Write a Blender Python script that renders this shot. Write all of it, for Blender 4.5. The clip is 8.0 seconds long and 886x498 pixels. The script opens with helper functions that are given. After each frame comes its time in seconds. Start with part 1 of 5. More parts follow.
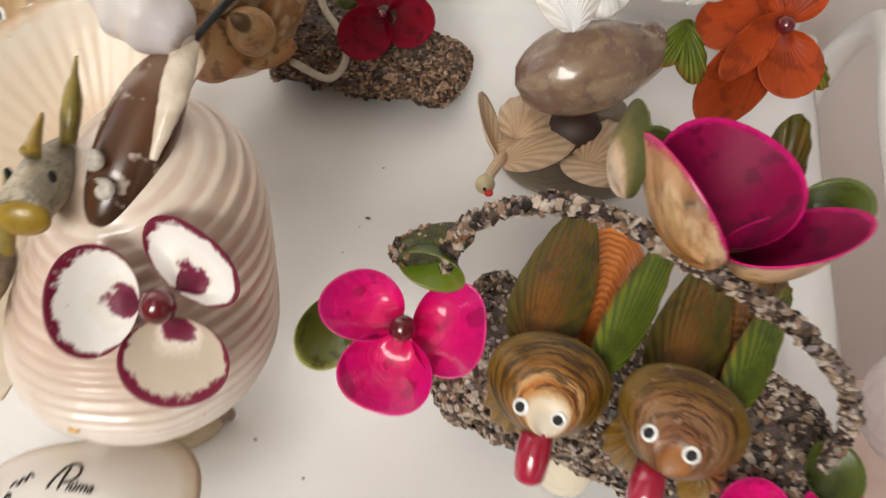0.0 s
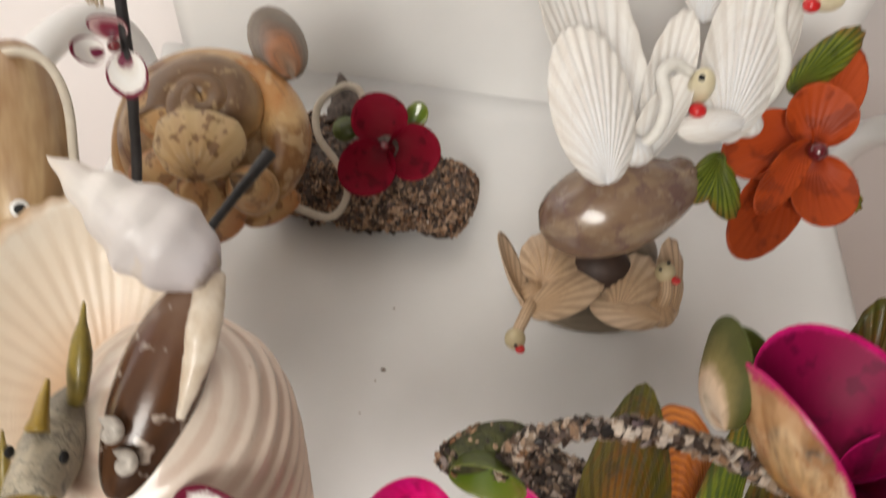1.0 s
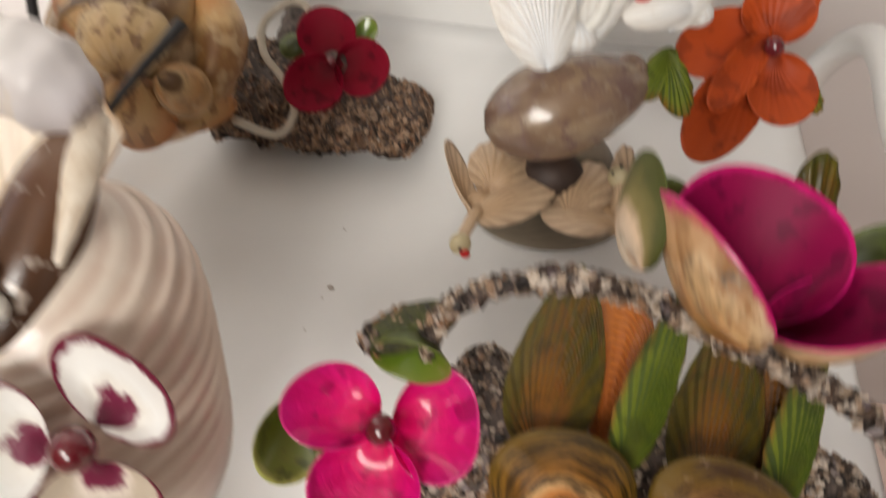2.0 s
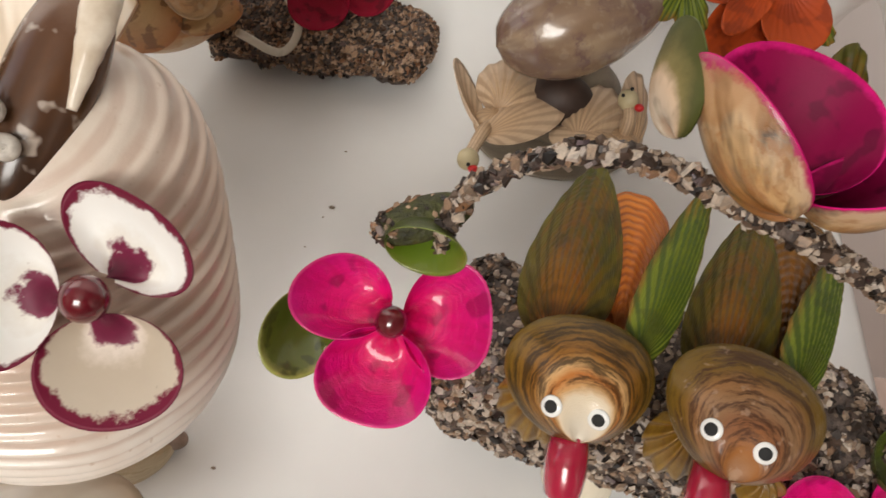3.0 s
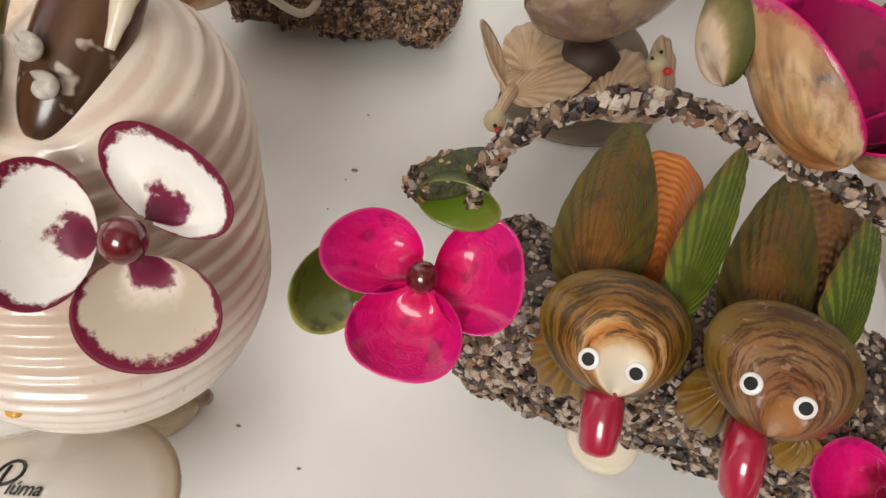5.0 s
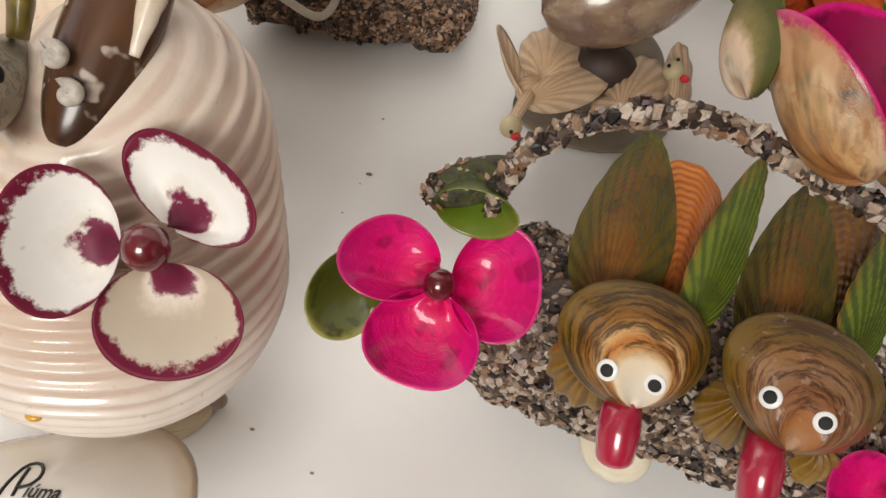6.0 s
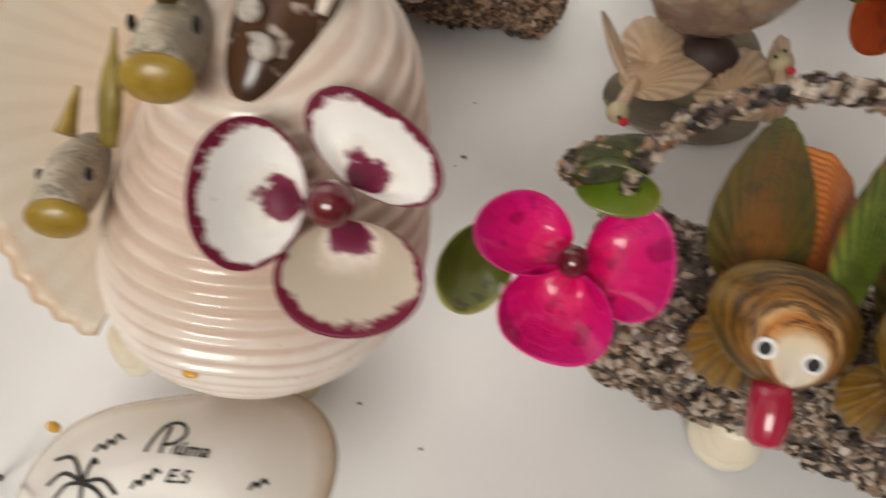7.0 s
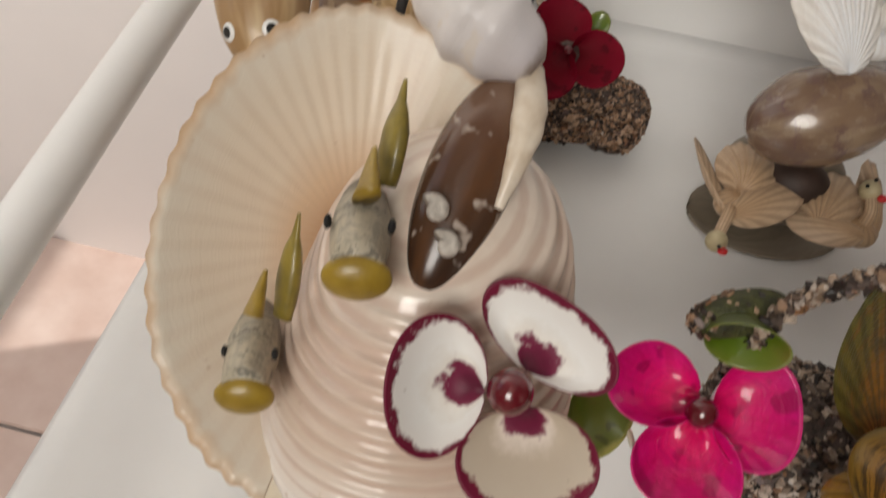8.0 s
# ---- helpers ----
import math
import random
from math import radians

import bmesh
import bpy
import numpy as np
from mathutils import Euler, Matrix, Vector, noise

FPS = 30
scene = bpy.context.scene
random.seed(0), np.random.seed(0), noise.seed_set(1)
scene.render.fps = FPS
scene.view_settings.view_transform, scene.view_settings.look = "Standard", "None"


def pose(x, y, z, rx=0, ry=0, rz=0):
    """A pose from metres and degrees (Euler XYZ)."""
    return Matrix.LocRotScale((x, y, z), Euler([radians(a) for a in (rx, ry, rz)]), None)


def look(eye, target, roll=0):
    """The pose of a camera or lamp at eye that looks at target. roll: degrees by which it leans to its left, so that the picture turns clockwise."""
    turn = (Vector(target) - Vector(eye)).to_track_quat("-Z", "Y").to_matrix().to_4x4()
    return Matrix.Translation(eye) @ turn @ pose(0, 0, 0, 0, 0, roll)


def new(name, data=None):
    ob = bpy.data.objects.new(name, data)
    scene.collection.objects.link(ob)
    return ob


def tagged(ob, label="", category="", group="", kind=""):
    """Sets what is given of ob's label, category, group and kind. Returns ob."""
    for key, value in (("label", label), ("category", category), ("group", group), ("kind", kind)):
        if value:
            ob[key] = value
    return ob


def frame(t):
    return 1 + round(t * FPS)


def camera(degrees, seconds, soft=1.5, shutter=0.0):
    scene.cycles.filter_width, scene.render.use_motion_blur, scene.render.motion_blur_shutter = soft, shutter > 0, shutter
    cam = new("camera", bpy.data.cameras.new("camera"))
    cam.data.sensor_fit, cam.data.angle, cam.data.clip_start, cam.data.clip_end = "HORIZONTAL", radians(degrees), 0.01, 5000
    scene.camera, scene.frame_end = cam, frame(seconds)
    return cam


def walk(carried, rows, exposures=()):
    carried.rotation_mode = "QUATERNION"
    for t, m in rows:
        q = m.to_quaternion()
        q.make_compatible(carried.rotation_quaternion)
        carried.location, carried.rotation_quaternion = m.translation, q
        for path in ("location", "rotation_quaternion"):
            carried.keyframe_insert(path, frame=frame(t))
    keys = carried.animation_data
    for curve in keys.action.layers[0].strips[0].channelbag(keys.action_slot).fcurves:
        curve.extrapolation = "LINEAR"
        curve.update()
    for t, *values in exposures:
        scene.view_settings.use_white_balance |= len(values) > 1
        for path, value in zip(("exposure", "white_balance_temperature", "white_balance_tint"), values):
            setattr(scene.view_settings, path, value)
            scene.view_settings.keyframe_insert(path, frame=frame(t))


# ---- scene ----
cam = camera(58.0, 8.0, shutter=0.55)
PATH = [
    (0, (0.06132, 0.07966, 0.31616), (-0.0836, 1.2493, -1.2997), 5.94),
    (0.5, (0.03530, 0.11590, 0.29200), (-0.0116, 1.2847, -1.3303), 6.30),
    (1, (0.02403, 0.13194, 0.32401), (-0.0410, 1.3884, -1.2307), 5.87),
    (1.5, (0.03861, 0.12827, 0.33974), (-0.0530, 1.4404, -1.1669), 4.65),
    (2, (0.05239, 0.11431, 0.29224), (-0.0163, 1.3621, -1.2693), 4.87),
    (2.2, (0.05968, 0.10635, 0.27318), (0.0177, 1.3686, -1.2776), 6.35),
    (3.3, (0.04212, 0.09464, 0.26958), (0.0371, 1.3045, -1.3229), 9.08),
    (3.5, (0.04272, 0.09458, 0.26817), (0.0418, 1.2987, -1.3287), 9.21),
    (4, (0.04578, 0.09383, 0.26665), (0.0487, 1.2858, -1.3393), 9.14),
    (4.5, (0.04289, 0.09208, 0.26583), (0.0307, 1.2873, -1.3377), 9.20),
    (4.7, (0.04084, 0.09069, 0.26446), (0.0300, 1.2788, -1.3444), 9.25),
    (5.8, (0.03640, 0.08842, 0.26262), (0.0063, 1.2802, -1.3433), 9.29),
    (6, (0.03529, 0.09067, 0.26444), (0.0064, 1.2759, -1.3462), 9.35),
    (6.5, (0.03187, 0.08922, 0.26259), (0.0009, 1.2841, -1.3410), 9.65),
    (7, (0.00184, 0.07862, 0.25606), (-0.0513, 1.2626, -1.3549), 10.42),
    (7.5, (-0.03305, 0.07847, 0.26504), (-0.1479, 1.2891, -1.3228), 9.06),
    (8, (-0.03807, 0.08933, 0.27841), (-0.1559, 1.3538, -1.2667), 8.81),
]
EXPOSURES = [(0, 0.32), (1.5, 0.12), (2.0, 0.25), (3.5, 0.25), (6.5, 0.26), (7.0, 0.03), (7.5, -0.16), (8.0, -0.26)]
walk(cam, [(t, look(eye, target, roll)) for t, eye, target, roll in PATH], EXPOSURES)

# ---- world, sun, large lights and exposure ----
world = bpy.data.worlds.new("world")
scene.world = world
world.use_nodes = True
sky = world.node_tree.nodes.new("ShaderNodeTexSky")
sky.sky_type, sky.sun_disc = "NISHITA", False
sky.sun_elevation, sky.sun_rotation = radians(24.5), radians(-114.6)
world.node_tree.links.new(sky.outputs[0], world.node_tree.nodes["Background"].inputs[0])
world.node_tree.nodes["Background"].inputs[1].default_value = 0.12

sun = new("sun", bpy.data.lights.new("sun", "SUN"))
sun.data.energy, sun.data.angle, sun.data.color = 5.0, radians(0.5), (1.0, 0.95, 0.88)
sun.matrix_world = look((-1.2, -0.55, 0.6), (0, 0, 0))

window_light = new("window_light", bpy.data.lights.new("window_light", "AREA"))
window_light.data.shape, window_light.data.size, window_light.data.size_y = "RECTANGLE", 0.95, 0.85
window_light.data.energy, window_light.data.color = 36.0, (1.0, 0.955, 0.885)
window_light.matrix_world = look((-0.3, -1.68, 1.5), (-0.05, 0.1, 0.15))


# ---- materials ----
def ramp_node(nt, stops):
    r = nt.nodes.new("ShaderNodeValToRGB")
    while len(r.color_ramp.elements) < len(stops):
        r.color_ramp.elements.new(0.5)
    for e, (p, c) in zip(r.color_ramp.elements, stops):
        e.position, e.color = p, (*c, 1)
    return r


def mix_node(nt, fac, a, b, kind="MIX"):
    m = nt.nodes.new("ShaderNodeMix")
    m.data_type, m.blend_type = "RGBA", kind
    for i, v in ((0, fac), (6, a), (7, b)):
        if isinstance(v, bpy.types.NodeSocket):
            nt.links.new(v, m.inputs[i])
        else:
            m.inputs[i].default_value = v if i == 0 else (*v, 1)
    return m.outputs[2]


def math_node(nt, op, a, b=0.0):
    m = nt.nodes.new("ShaderNodeMath")
    m.operation = op
    for i, v in enumerate((a, b)):
        if isinstance(v, bpy.types.NodeSocket):
            nt.links.new(v, m.inputs[i])
        else:
            m.inputs[i].default_value = v
    return m.outputs[0]


def noise_node(nt, scale, detail=4.0, rough=0.55, vector=None, distort=0.0):
    n = nt.nodes.new("ShaderNodeTexNoise")
    n.inputs["Scale"].default_value, n.inputs["Detail"].default_value = scale, detail
    n.inputs["Roughness"].default_value, n.inputs["Distortion"].default_value = rough, distort
    if vector is None:
        vector = nt.nodes.new("ShaderNodeTexCoord").outputs["Object"]
    nt.links.new(vector, n.inputs["Vector"])
    return n.outputs[0]


def start(name, rough=0.5, coat=0.0, metal=0.0, sss=0.0):
    m = bpy.data.materials.new(name)
    m.use_nodes = True
    nt = m.node_tree
    b = nt.nodes["Principled BSDF"]
    b.inputs["Roughness"].default_value, b.inputs["Metallic"].default_value = rough, metal
    b.inputs["Coat Weight"].default_value, b.inputs["Coat Roughness"].default_value = coat, 0.06
    return m, nt, b


def bump(nt, b, height, strength=0.3, distance=0.001):
    n = nt.nodes.new("ShaderNodeBump")
    n.inputs["Strength"].default_value, n.inputs["Distance"].default_value = strength, distance
    nt.links.new(height, n.inputs["Height"])
    nt.links.new(n.outputs[0], b.inputs["Normal"])


def plain(name, low, high, scale=60.0, rough=0.5, coat=0.0, grain=900.0, strength=0.12, distance=0.0004):
    """A surface that drifts between two colours, with a fine grain."""
    m, nt, b = start(name, rough, coat)
    r = ramp_node(nt, [(0.3, low), (0.7, high)])
    nt.links.new(noise_node(nt, scale), r.inputs[0])
    nt.links.new(r.outputs[0], b.inputs["Base Color"])
    bump(nt, b, noise_node(nt, grain, 3), strength, distance)
    return m


def shelly(name, stops, bands=0.0, band_colour=(0.1, 0.06, 0.03), band_scale=9.0, streak=0.0, streak_colour=(0.3, 0.2, 0.1), streak_scale=30.0,
           spots=0.0, spot_colour=(0.1, 0.05, 0.03), spot_scale=160.0, spot_from=0.62, rough=0.4, coat=0.0, wobble=0.15, relief=0.3, grow=60.0, drift=120.0, edge=None, lines=None, spec=0.5, band_u=1.5, band_from=0.48, zone=None):
    """Shell: colours from hinge (0) to rim (1), growth bands across, streaks along, spots, growth lines as relief."""
    m, nt, b = start(name, rough, coat)
    uv = nt.nodes.new("ShaderNodeUVMap").outputs[0]
    sep = nt.nodes.new("ShaderNodeSeparateXYZ")
    nt.links.new(uv, sep.inputs[0])
    u, v = sep.outputs[0], sep.outputs[1]
    wob = math_node(nt, "MULTIPLY", math_node(nt, "SUBTRACT", noise_node(nt, drift, 5, 0.65), 0.5), wobble * 2)
    vv = math_node(nt, "ADD", v, wob)
    r = ramp_node(nt, stops)
    nt.links.new(vv, r.inputs[0])
    col = r.outputs[0]
    if streak:
        comb = nt.nodes.new("ShaderNodeCombineXYZ")
        nt.links.new(math_node(nt, "MULTIPLY", u, streak_scale), comb.inputs[0])
        nt.links.new(math_node(nt, "MULTIPLY", v, 1.6), comb.inputs[1])
        n = noise_node(nt, 1.0, 3, 0.6, comb.outputs[0])
        rr = ramp_node(nt, [(0.45, (0, 0, 0)), (0.68, (1, 1, 1))])
        nt.links.new(n, rr.inputs[0])
        col = mix_node(nt, math_node(nt, "MULTIPLY", rr.outputs[0], streak), col, streak_colour)
    if bands:
        comb = nt.nodes.new("ShaderNodeCombineXYZ")
        nt.links.new(math_node(nt, "MULTIPLY", vv, band_scale), comb.inputs[1])
        nt.links.new(math_node(nt, "MULTIPLY", u, band_u), comb.inputs[0])
        n = noise_node(nt, 1.0, 4, 0.7, comb.outputs[0])
        rr = ramp_node(nt, [(band_from, (0, 0, 0)), (band_from + 0.13, (1, 1, 1))])
        nt.links.new(n, rr.inputs[0])
        how = math_node(nt, "MULTIPLY", rr.outputs[0], bands)
        if zone:
            zr = ramp_node(nt, [(zone[0], (0, 0, 0)), (zone[0] + 0.08, (1, 1, 1)), (zone[1] - 0.06, (1, 1, 1)), (zone[1], (0, 0, 0))])
            nt.links.new(vv, zr.inputs[0])
            how = math_node(nt, "MULTIPLY", how, zr.outputs[0])
        col = mix_node(nt, how, col, band_colour)
    if lines:
        count, how, tone, which = lines
        wave_ = math_node(nt, "SINE", math_node(nt, "MULTIPLY", u if which == "u" else v, count * 6.2832))
        rr = ramp_node(nt, [(0.1, (1, 1, 1)), (0.62, (0, 0, 0))])
        nt.links.new(math_node(nt, "ADD", math_node(nt, "MULTIPLY", wave_, 0.5), math_node(nt, "ADD", 0.5, math_node(nt, "MULTIPLY", math_node(nt, "SUBTRACT", noise_node(nt, 90, 4), 0.5), 0.9))), rr.inputs[0])
        col = mix_node(nt, math_node(nt, "MULTIPLY", rr.outputs[0], how), col, tone)
    if spots:
        rr = ramp_node(nt, [(spot_from, (0, 0, 0)), (spot_from + 0.06, (1, 1, 1))])
        nt.links.new(noise_node(nt, spot_scale, 2), rr.inputs[0])
        col = mix_node(nt, math_node(nt, "MULTIPLY", rr.outputs[0], spots), col, spot_colour)
    if edge:
        rr = ramp_node(nt, [(edge[0], (0, 0, 0)), (edge[0] + 0.05, (1, 1, 1))])
        nt.links.new(math_node(nt, "ADD", v, math_node(nt, "MULTIPLY", math_node(nt, "SUBTRACT", noise_node(nt, 260, 4, 0.7), 0.5), edge[2])), rr.inputs[0])
        col = mix_node(nt, rr.outputs[0], col, edge[1])
    b.inputs["Specular IOR Level"].default_value = spec
    nt.links.new(col, b.inputs["Base Color"])
    comb = nt.nodes.new("ShaderNodeCombineXYZ")
    nt.links.new(math_node(nt, "MULTIPLY", vv, grow), comb.inputs[1])
    nt.links.new(math_node(nt, "MULTIPLY", u, 6.0), comb.inputs[0])
    h = math_node(nt, "ADD", noise_node(nt, 1.0, 3, 0.6, comb.outputs[0]), math_node(nt, "MULTIPLY", noise_node(nt, 1400, 3), 0.35))
    bump(nt, b, h, relief, 0.0005)
    return m


def chip_mat(name, by_object, tone=1.0, warm=0.2):
    m, nt, b = start(name, 0.42)
    src = nt.nodes.new("ShaderNodeObjectInfo").outputs["Random"] if by_object else nt.nodes.new("ShaderNodeNewGeometry").outputs["Random Per Island"]
    r = ramp_node(nt, [(0.0, (0.015, 0.011, 0.010)), (0.2, (0.06, 0.04, 0.03)), (0.3, (0.15, 0.1, 0.07)), (0.44, (0.32, 0.25, 0.18)),
                       (0.54, (0.6, 0.5, 0.38)), (0.62, (0.36, 0.2, 0.1)), (0.72, (0.78, 0.7, 0.58)), (0.94, (0.82, 0.78, 0.7)), (1.0, (0.2, 0.16, 0.19))])
    nt.links.new(src, r.inputs[0])
    tint = ramp_node(nt, [(0.3, (0.6 * tone, 0.57 * tone ** (1 + 0.5 * warm), 0.58 * tone ** (1 + warm))), (0.7, (1.1 * tone, tone ** (1 + 0.5 * warm), 0.95 * tone ** (1 + warm)))])
    nt.links.new(noise_node(nt, 700, 3), tint.inputs[0])
    nt.links.new(mix_node(nt, 1.0, r.outputs[0], tint.outputs[0], "MULTIPLY"), b.inputs["Base Color"])
    bump(nt, b, noise_node(nt, 2500, 2), 0.25, 0.0003)
    return m


plastic = plain("white_plastic", (0.84, 0.835, 0.82), (0.89, 0.885, 0.87), 14, 0.3, 0.0, 500, 0.06, 0.0003)
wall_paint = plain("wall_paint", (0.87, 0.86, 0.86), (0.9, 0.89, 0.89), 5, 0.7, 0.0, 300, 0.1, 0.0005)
# Beige made up for the unseen walls, kept dark to cut bounce light.
wall_low_bounce = plain("wall_paint_low_bounce", (0.36, 0.335, 0.3), (0.42, 0.39, 0.35), 5, 0.7, 0.0, 300, 0.1, 0.0005)
tile_mat = plain("floor_tile", (0.6, 0.44, 0.38), (0.74, 0.6, 0.54), 14, 0.35, 0.0, 250, 0.08, 0.0005)
grout_mat = plain("grout", (0.3, 0.27, 0.26), (0.4, 0.37, 0.35), 80, 0.85)
dirt = plain("dark_grit", (0.2, 0.15, 0.11), (0.42, 0.33, 0.25), 400, 0.8)
crust = plain("shell_grit", (0.035, 0.0245, 0.021), (0.154, 0.112, 0.091), 330, 0.6, 0.0, 700, 0.8, 0.0012)
chip_one = chip_mat("shell_chip", True, 0.72)
chip_all = chip_mat("shell_chip_mass", False, 0.68)
chip_brown = chip_mat("brown_shell_grit", False, 0.6, 1.0)
tun_mat = shelly("ribbed_tun_shell", [(0.0, (0.74, 0.62, 0.5)), (0.12, (0.8, 0.7, 0.6)), (0.24, (0.7, 0.55, 0.45)), (0.4, (0.74, 0.6, 0.49)), (0.55, (0.86, 0.79, 0.72)), (0.8, (0.84, 0.75, 0.67)), (1.0, (0.7, 0.56, 0.45))],
                 streak=0.5, streak_colour=(0.64, 0.47, 0.37), streak_scale=9.0, spots=0.45, spot_colour=(0.5, 0.34, 0.22), spot_scale=330, spot_from=0.68, rough=0.3, coat=0.6, wobble=0.05, relief=0.3, drift=30,
                 lines=(27, 0.6, (0.6, 0.43, 0.34), "v"))
lip_mat = shelly("tun_lip", [(0.0, (0.4896, 0.2743, 0.1427)), (0.25, (0.6403, 0.4541, 0.2949)), (0.45, (0.7344, 0.6149, 0.4756)), (0.75, (0.7533, 0.6527, 0.5232)), (0.93, (0.7815, 0.7095, 0.5993)), (1.0, (0.6403, 0.4446, 0.2758))], streak=0.16, streak_colour=(0.6215, 0.4446, 0.3044), streak_scale=12.0, rough=0.4, coat=0.15, wobble=0.1, relief=0.25, drift=30, lines=(29, 0.14, (0.5838, 0.4257, 0.2949), "u"), spots=0.4, spot_colour=(0.4237, 0.2649, 0.1522), spot_scale=240, spot_from=0.72)
lip_back = shelly("tun_lip_back", [(0.0, (0.5, 0.36, 0.26)), (1.0, (0.72, 0.6, 0.48))], streak=0.4, streak_scale=20, rough=0.5)
maroon = (0.16, 0.01, 0.035)
petal_white = shelly("white_petal_maroon_rim", [(0.0, (0.1, 0.012, 0.03)), (0.29, (0.17, 0.015, 0.05)), (0.36, (0.8, 0.76, 0.7)), (0.6, (0.9, 0.89, 0.86)), (0.97, (0.88, 0.85, 0.81)), (1.0, (0.84, 0.8, 0.76))],
                     spots=0.35, spot_colour=(0.4, 0.34, 0.28), spot_scale=330, spot_from=0.72, rough=0.42, coat=0.0, spec=0.2, wobble=0.27, relief=0.08, edge=(0.87, maroon, 0.32), drift=170)
petal_beige = shelly("beige_petal_maroon_rim", [(0.0, (0.1, 0.012, 0.03)), (0.28, (0.17, 0.015, 0.05)), (0.35, (0.72, 0.62, 0.54)), (0.5, (0.56, 0.47, 0.37)), (1.0, (0.6, 0.52, 0.42))],
                     spots=0.7, spot_colour=(0.3, 0.23, 0.16), spot_scale=300, spot_from=0.71, rough=0.42, coat=0.0, spec=0.2, wobble=0.24, relief=0.08, edge=(0.865, maroon, 0.3), drift=170)
petal_maroon = shelly("maroon_petal", [(0.0, (0.1, 0.012, 0.03)), (0.5, (0.24, 0.02, 0.05)), (0.75, (0.6, 0.4, 0.4)), (1.0, (0.7, 0.55, 0.53))], rough=0.4, wobble=0.3, drift=200, edge=(0.92, maroon, 0.3))
petal_white_back = shelly("maroon_petal_back", [(0.0, (0.5, 0.4, 0.35)), (0.75, (0.6, 0.5, 0.44)), (1.0, maroon)], rough=0.3, coat=0.3)
bead_red = plain("dark_red_bead", (0.085, 0.004, 0.01), (0.15, 0.006, 0.013), 200, 0.2, 1.0, 900, 0.02)
pink_in = shelly("hot_pink_shell", [(0.0, (0.5545, 0.002752, 0.07568)), (0.3, (0.7692, 0.004128, 0.1438)), (0.8, (0.7602, 0.005504, 0.1968)), (1.0, (0.6261, 0.005504, 0.1968))],
                 streak=0.5, streak_colour=(0.5009, 0.001376, 0.06811), streak_scale=16, bands=0.3, band_colour=(0.4919, 0.002752, 0.1514), band_scale=12, spots=0.6, spot_colour=(0.2683, 0.001376, 0.05298), spot_scale=90, spot_from=0.58, rough=0.35, coat=0.6, relief=0.8, grow=16, wobble=0.14, spec=0.2, edge=(0.965, (0.728, 0.04, 0.22), 0.05))
pink_out = shelly("hot_pink_shell_back", [(0.0, (0.6, 0.02, 0.2)), (1.0, (0.75, 0.03, 0.3))], bands=0.3, band_colour=(0.35, 0.01, 0.1), rough=0.3, coat=0.9)
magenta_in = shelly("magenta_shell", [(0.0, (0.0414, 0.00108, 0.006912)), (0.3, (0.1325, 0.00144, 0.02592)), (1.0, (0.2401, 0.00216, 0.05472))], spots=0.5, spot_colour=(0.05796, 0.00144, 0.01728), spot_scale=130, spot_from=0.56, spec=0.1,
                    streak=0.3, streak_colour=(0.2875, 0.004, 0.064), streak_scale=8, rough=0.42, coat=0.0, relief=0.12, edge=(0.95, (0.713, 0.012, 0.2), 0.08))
cream_out = shelly("cream_brown_shell", [(0.0, (0.2583, 0.08569, 0.02624)), (0.25, (0.4305, 0.1947, 0.05904)), (0.5, (0.5166, 0.3116, 0.1312)), (0.75, (0.5683, 0.3895, 0.223)), (0.93, (0.5683, 0.3895, 0.2493)), (1.0, (0.4736, 0.03895, 0.1181))], edge=(0.95, (0.3961, 0.00779, 0.0984), 0.3), bands=0.7, band_colour=(0.31, 0.1246, 0.0328), band_scale=4, band_u=7, streak=1.0, streak_colour=(0.03875, 0.02337, 0.01181), streak_scale=9, spots=0.5, spot_colour=(0.3616, 0.1558, 0.03936), spot_scale=60, spot_from=0.55, rough=0.35, coat=0.3, wobble=0.2)
leaf_back = shelly("olive_cream_shell", [(0.0, (0.294, 0.14, 0.07)), (0.2, (0.55, 0.46, 0.36)), (0.5, (0.55, 0.4, 0.28)), (0.64, (0.2, 0.16, 0.06)), (0.85, (0.077, 0.077, 0.021)), (1.0, (0.063, 0.07, 0.014))], streak=0.3, streak_colour=(0.042, 0.042, 0.0105), streak_scale=6, spots=0.4, spot_colour=(0.028, 0.021, 0.0105), spot_scale=90, rough=0.6, spec=0.2, wobble=0.14)
green_in = shelly("green_shell", [(0.0, (0.03672, 0.06336, 0.004608)), (0.4, (0.07344, 0.1267, 0.006912)), (0.8, (0.1224, 0.1901, 0.01152)), (1.0, (0.1836, 0.2189, 0.0288))], spots=0.45, spot_colour=(0.0306, 0.05184, 0.00576), spot_scale=120, spot_from=0.6, rough=0.3, coat=1.0, spec=0.4, relief=0.2)
leaf_olive = shelly("olive_leaf_shell", [(0.0, (0.05, 0.07, 0.006)), (0.5, (0.085, 0.11, 0.012)), (0.9, (0.12, 0.15, 0.02)), (1.0, (0.36, 0.36, 0.1))], spots=0.55, spot_colour=(0.025, 0.03, 0.008), spot_scale=140, spot_from=0.58, rough=0.3, coat=0.8, spec=0.4, relief=0.2, edge=(0.95, (0.34, 0.36, 0.08), 0.05))
green_dark = shelly("olive_green_shell", [(0.0, (0.02, 0.024, 0.0048)), (0.6, (0.056, 0.072, 0.0096)), (1.0, (0.096, 0.128, 0.016))], bands=0.5, band_colour=(0.016, 0.0144, 0.0064), spots=0.4, spot_colour=(0.016, 0.016, 0.0064), rough=0.3, coat=0.1)
